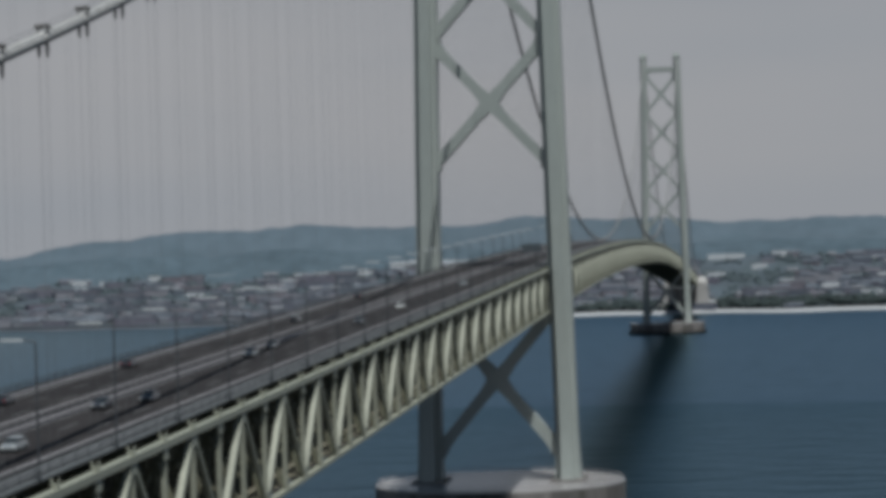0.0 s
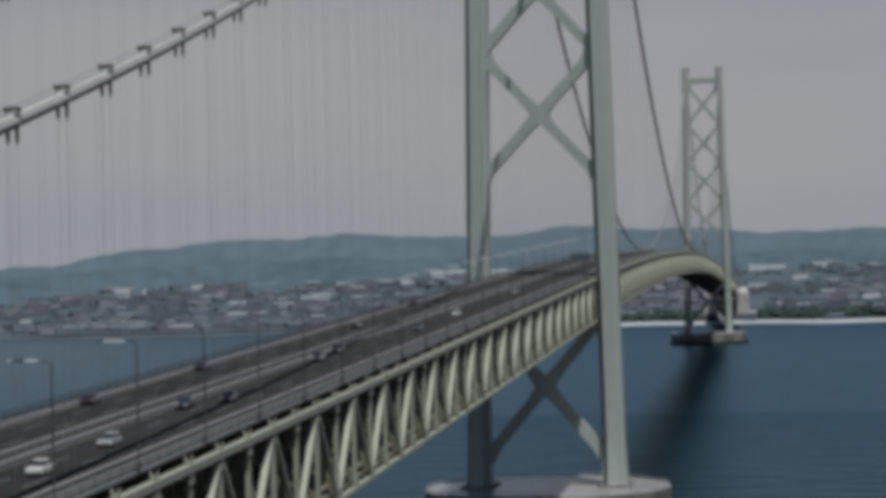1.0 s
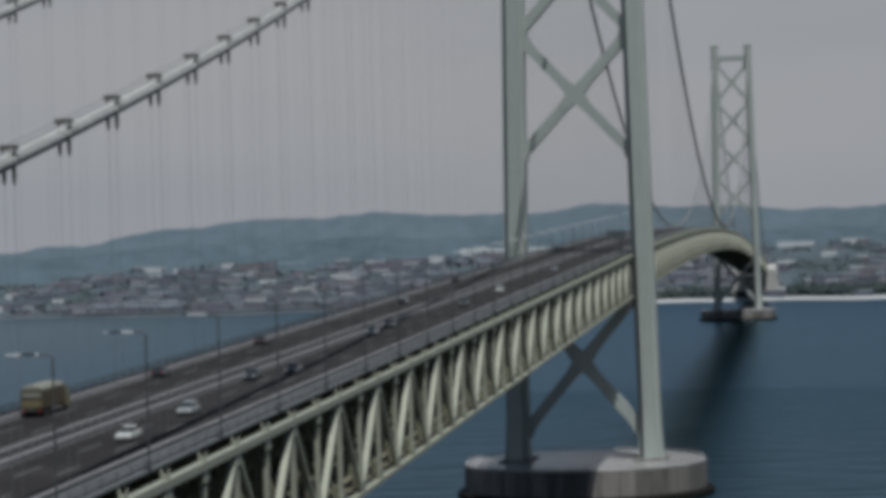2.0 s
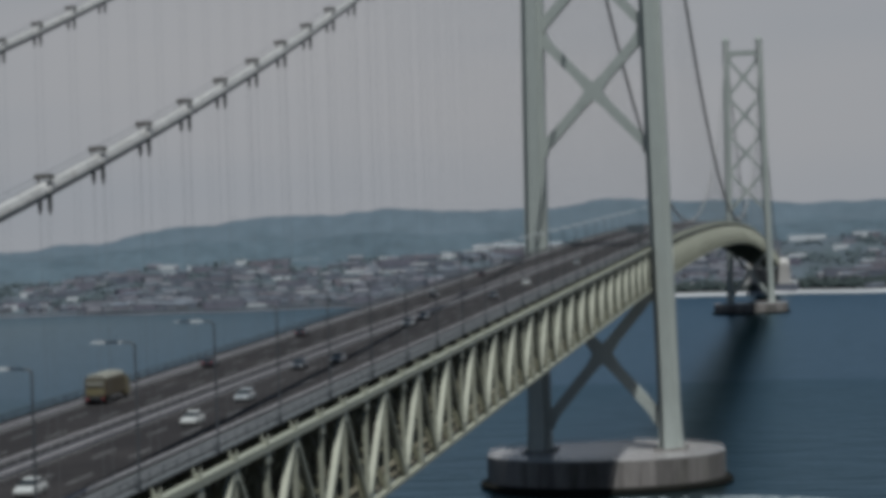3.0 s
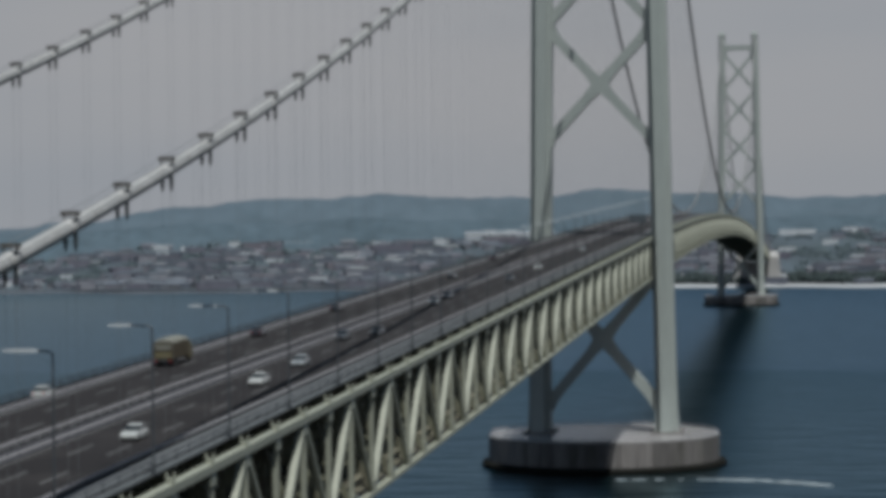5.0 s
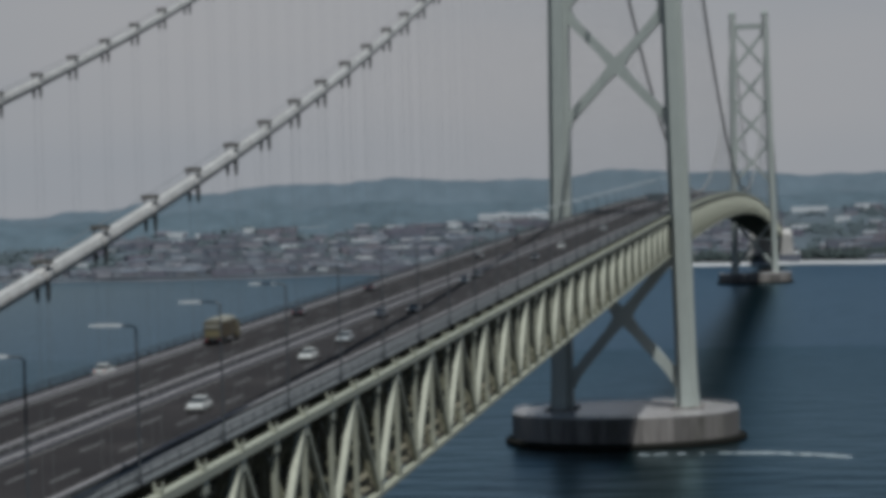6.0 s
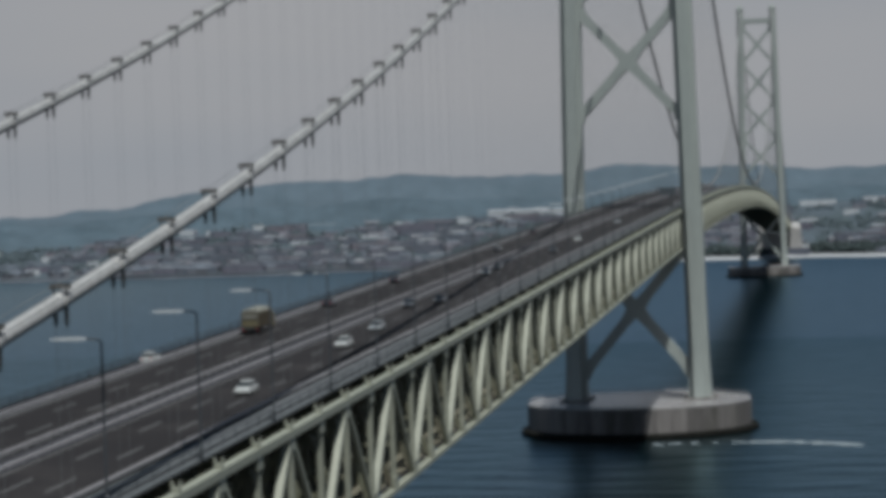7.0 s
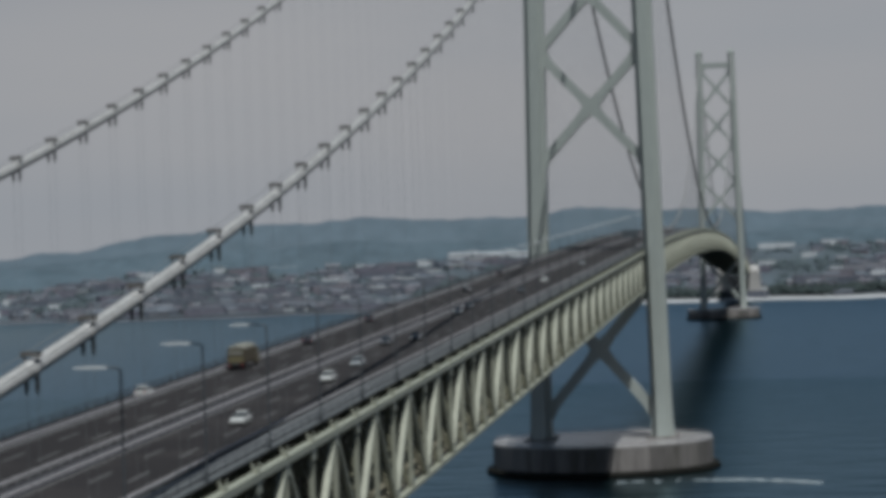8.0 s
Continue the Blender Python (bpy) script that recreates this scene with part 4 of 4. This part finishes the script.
def block(walls, roofs, at, w, l, h, turn, gable):
    c, s = math.cos(turn), math.sin(turn)

    def q(x, y, z):
        return at[0] + x * c - y * s, at[1] + x * s + y * c, at[2] + z

    base = [(-w / 2, -l / 2), (w / 2, -l / 2), (w / 2, l / 2), (-w / 2, l / 2)]
    walls.hexa([q(x, y, -8) for x, y in base] + [q(x, y, h) for x, y in base])
    if gable:
        i = len(roofs.v)
        e, k = 0.6, h + w * 0.28
        roofs.v += [q(-w / 2 - e, -l / 2 - e, h - 0.1), q(w / 2 + e, -l / 2 - e, h - 0.1), q(w / 2 + e, l / 2 + e, h - 0.1), q(-w / 2 - e, l / 2 + e, h - 0.1), q(0, -l / 2 - e, k), q(0, l / 2 + e, k)]
        roofs.f += [(i, i + 1, i + 4), (i + 2, i + 3, i + 5), (i + 1, i + 2, i + 5, i + 4), (i + 3, i, i + 4, i + 5), (i + 3, i + 2, i + 1, i)]
    else:
        roofs.hexa([q(x * 1.02, y * 1.02, h + 0.05) for x, y in base] + [q(x * 1.0, y * 1.0, h + 0.9) for x, y in base])


def build_town():
    rnd = random.Random(11)
    walls, roofs = Geo(), Geo()
    for i in range(2900):
        az = rnd.uniform(-12, 24)
        d = 34 + 700 * rnd.random() ** 1.25
        if az < 3.2 and d < 170 and rnd.random() < 0.95:
            continue
        at = place(az, d)
        if noise.noise((at[0] * 0.006, at[1] * 0.006, 7)) > 0.16 or rnd.random() < 0.75 * (d / 700) ** 2:
            continue
        big = rnd.random() < 0.28
        if shore_r(az) + d > 4340:
            continue
        w, l = (rnd.uniform(14, 26), rnd.uniform(26, 70)) if big else (rnd.uniform(8, 13), rnd.uniform(12, 28))
        block(walls, roofs, at, w, l, rnd.uniform(6, 10) if big else rnd.uniform(4.5, 7), rnd.uniform(-0.35, 0.35) + radians(az), not big)
    t = tagged(new("townscape"), "crowded seaside town beyond counting, hazed blue-grey in colour", "town", kind="stuff")
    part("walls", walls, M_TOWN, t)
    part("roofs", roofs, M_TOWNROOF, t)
    # houses and halls that stand out
    wm, rm = Geo(), Geo()
    block(wm, rm, (0, 0, 0), 10, 15, 7, 0, True)
    h = thing("house", (0, 0, 0), "small detached house with a dark tiled roof near the shore", "house", "houses near the far shore")
    wme, rme = wm.mesh("wall"), rm.mesh("roof")
    part("wall", wme, M_WALL, h)
    part("roof", rme, M_TILE, h)
    spots = []
    for i in range(110):
        az = rnd.uniform(3.4, 23)
        spots.append((az, 30 + 60 * rnd.random(), rnd.uniform(-0.5, 0.5) + rnd.choice((0, math.pi / 2))))
    for i, (az, d, a) in enumerate(spots):
        m = Matrix.Translation(place(az, d)) @ Matrix.Rotation(a, 4, "Z")
        if i:
            copy_thing(h, m)
        else:
            h.matrix_basis = m
    wm, rm = Geo(), Geo()
    block(wm, rm, (0, 0, 0), 11, 30, 7.5, 0, False)
    b = thing("white_building", (0, 0, 0), "long white flat-roofed building among town houses", "building", "white buildings of the town")
    part("wall", wm, M_WHITE, b)
    part("roof", rm, M_WHITE, b)
    # landmark halls and blocks first: bearing, distance from the shore, length
    spots = [(10.35, 380, 28), (11.73, 575, 95), (12.86, 560, 20), (13.9, 515, 26), (9.56, 540, 34), (8.2, 590, 26), (8.89, 570, 28), (16.58, 205, 26), (11.17, 195, 40), (12.97, 95, 56),
             (0.19, 640, 62), (-1.05, 650, 36), (-0.54, 520, 24)]
    spots = [(az, d, rnd.uniform(-0.12, 0.12), l / 30) for az, d, l in spots]
    spots += [(rnd.uniform(-9, 21), 60 + 560 * rnd.random(), rnd.uniform(-0.3, 0.3), rnd.uniform(0.4, 1.2)) for i in range(62)]
    for i, (az, d, a, l) in enumerate(spots):
        size = Matrix.Diagonal((1.0, l, rnd.uniform(0.7, 1.0), 1.0)) if i else Matrix.Identity(4)
        m = Matrix.Translation(place(az, d)) @ Matrix.Rotation(a + math.radians(az), 4, "Z") @ size
        if i:
            copy_thing(b, m)
        else:
            b.matrix_basis = m


def build_hall():
    """The long pale hall on the slope under the hills."""
    x, y = polar(6.65, 4315)
    t = thing("exhibition_hall", (x, y, 79.0), "very long low pale hall on the slope above the town", "building")
    t.rotation_euler = (0, 0, radians(6.65))
    part("wall", Geo().box((0, 0, 1), (40, 150, 8)), M_WHITE, t)
    part("roof", Geo().loft([[(-21, v, 5.0), (21, v, 5.0), (12, v, 7.0), (-12, v, 7.0)] for v in (-76, 76)]), M_WHITE, t)


build_hall()


def build_bank():
    """Bank added to fill the gap under the hall, whose height fits the camera's view."""
    x, y = polar(6.65, 4315)
    t = thing("retaining_bank", (x, y, 76.0), "dull green bank added under a long hall", "bank")
    t.rotation_euler = (0, 0, radians(6.65))
    part("slope", Geo().loft([[(-34, v, -26), (30, v, -26), (25, v, 0), (-24, v, 0)] for v in (-85, 85)]), M_LAND, t)


build_bank()


def build_woods(belt, count, seed, label, material):
    """Tree crowns too far off to count: each a handful of uneven leaf clumps of its own size."""
    rnd = random.Random(seed)
    verts, faces = [], []
    for i in range(count):
        az = rnd.uniform(-14, 3.6) if belt else rnd.uniform(-14, 26)
        d = 36 + 110 * rnd.random() if belt else 60 + 600 * rnd.random()
        at = place(az, d)
        if shore_r(az) + d > 4335 or not belt and noise.noise((at[0] * 0.009, at[1] * 0.005, 7)) < -0.04 - 0.3 * (d / 700) ** 2:
            continue
        size = rnd.uniform(3.0, 6.5) if belt else rnd.uniform(2.4, 4.6)
        for c in range(rnd.randint(3, 5)):
            r = size * rnd.uniform(0.4, 0.75)
            cx, cy, cz = at[0] + rnd.gauss(0, size * 0.8), at[1] + rnd.gauss(0, size * 0.9), at[2] + size * rnd.uniform(0.3, 1.25)
            i0 = len(verts)
            for z, k in ((-0.8, 0.5), (0.0, 1.0), (0.6, 0.7)):
                for j in range(5):
                    a = 2 * math.pi * j / 5 + z
                    w = r * k * rnd.uniform(0.7, 1.3)
                    verts.append((cx + w * math.cos(a), cy + w * 1.15 * math.sin(a), cz + r * (z + rnd.uniform(-0.15, 0.15))))
            verts.append((cx + rnd.uniform(-0.4, 0.4) * r, cy + rnd.uniform(-0.4, 0.4) * r, cz + r))
            for q in (0, 5):
                for j in range(5):
                    m = (j + 1) % 5
                    faces.append((i0 + q + j, i0 + q + m, i0 + q + 5 + m, i0 + q + 5 + j))
            for j in range(5):
                faces.append((i0 + 10 + j, i0 + 10 + (j + 1) % 5, i0 + 15))
    g = Geo()
    g.v, g.f = verts, faces
    tagged(part("woodland", g, material), label, "trees", kind="stuff")


build_town()
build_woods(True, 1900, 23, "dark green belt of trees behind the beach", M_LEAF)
build_woods(False, 6500, 29, "tree clumps between the houses, hazed blue-green in colour", M_GARDEN)
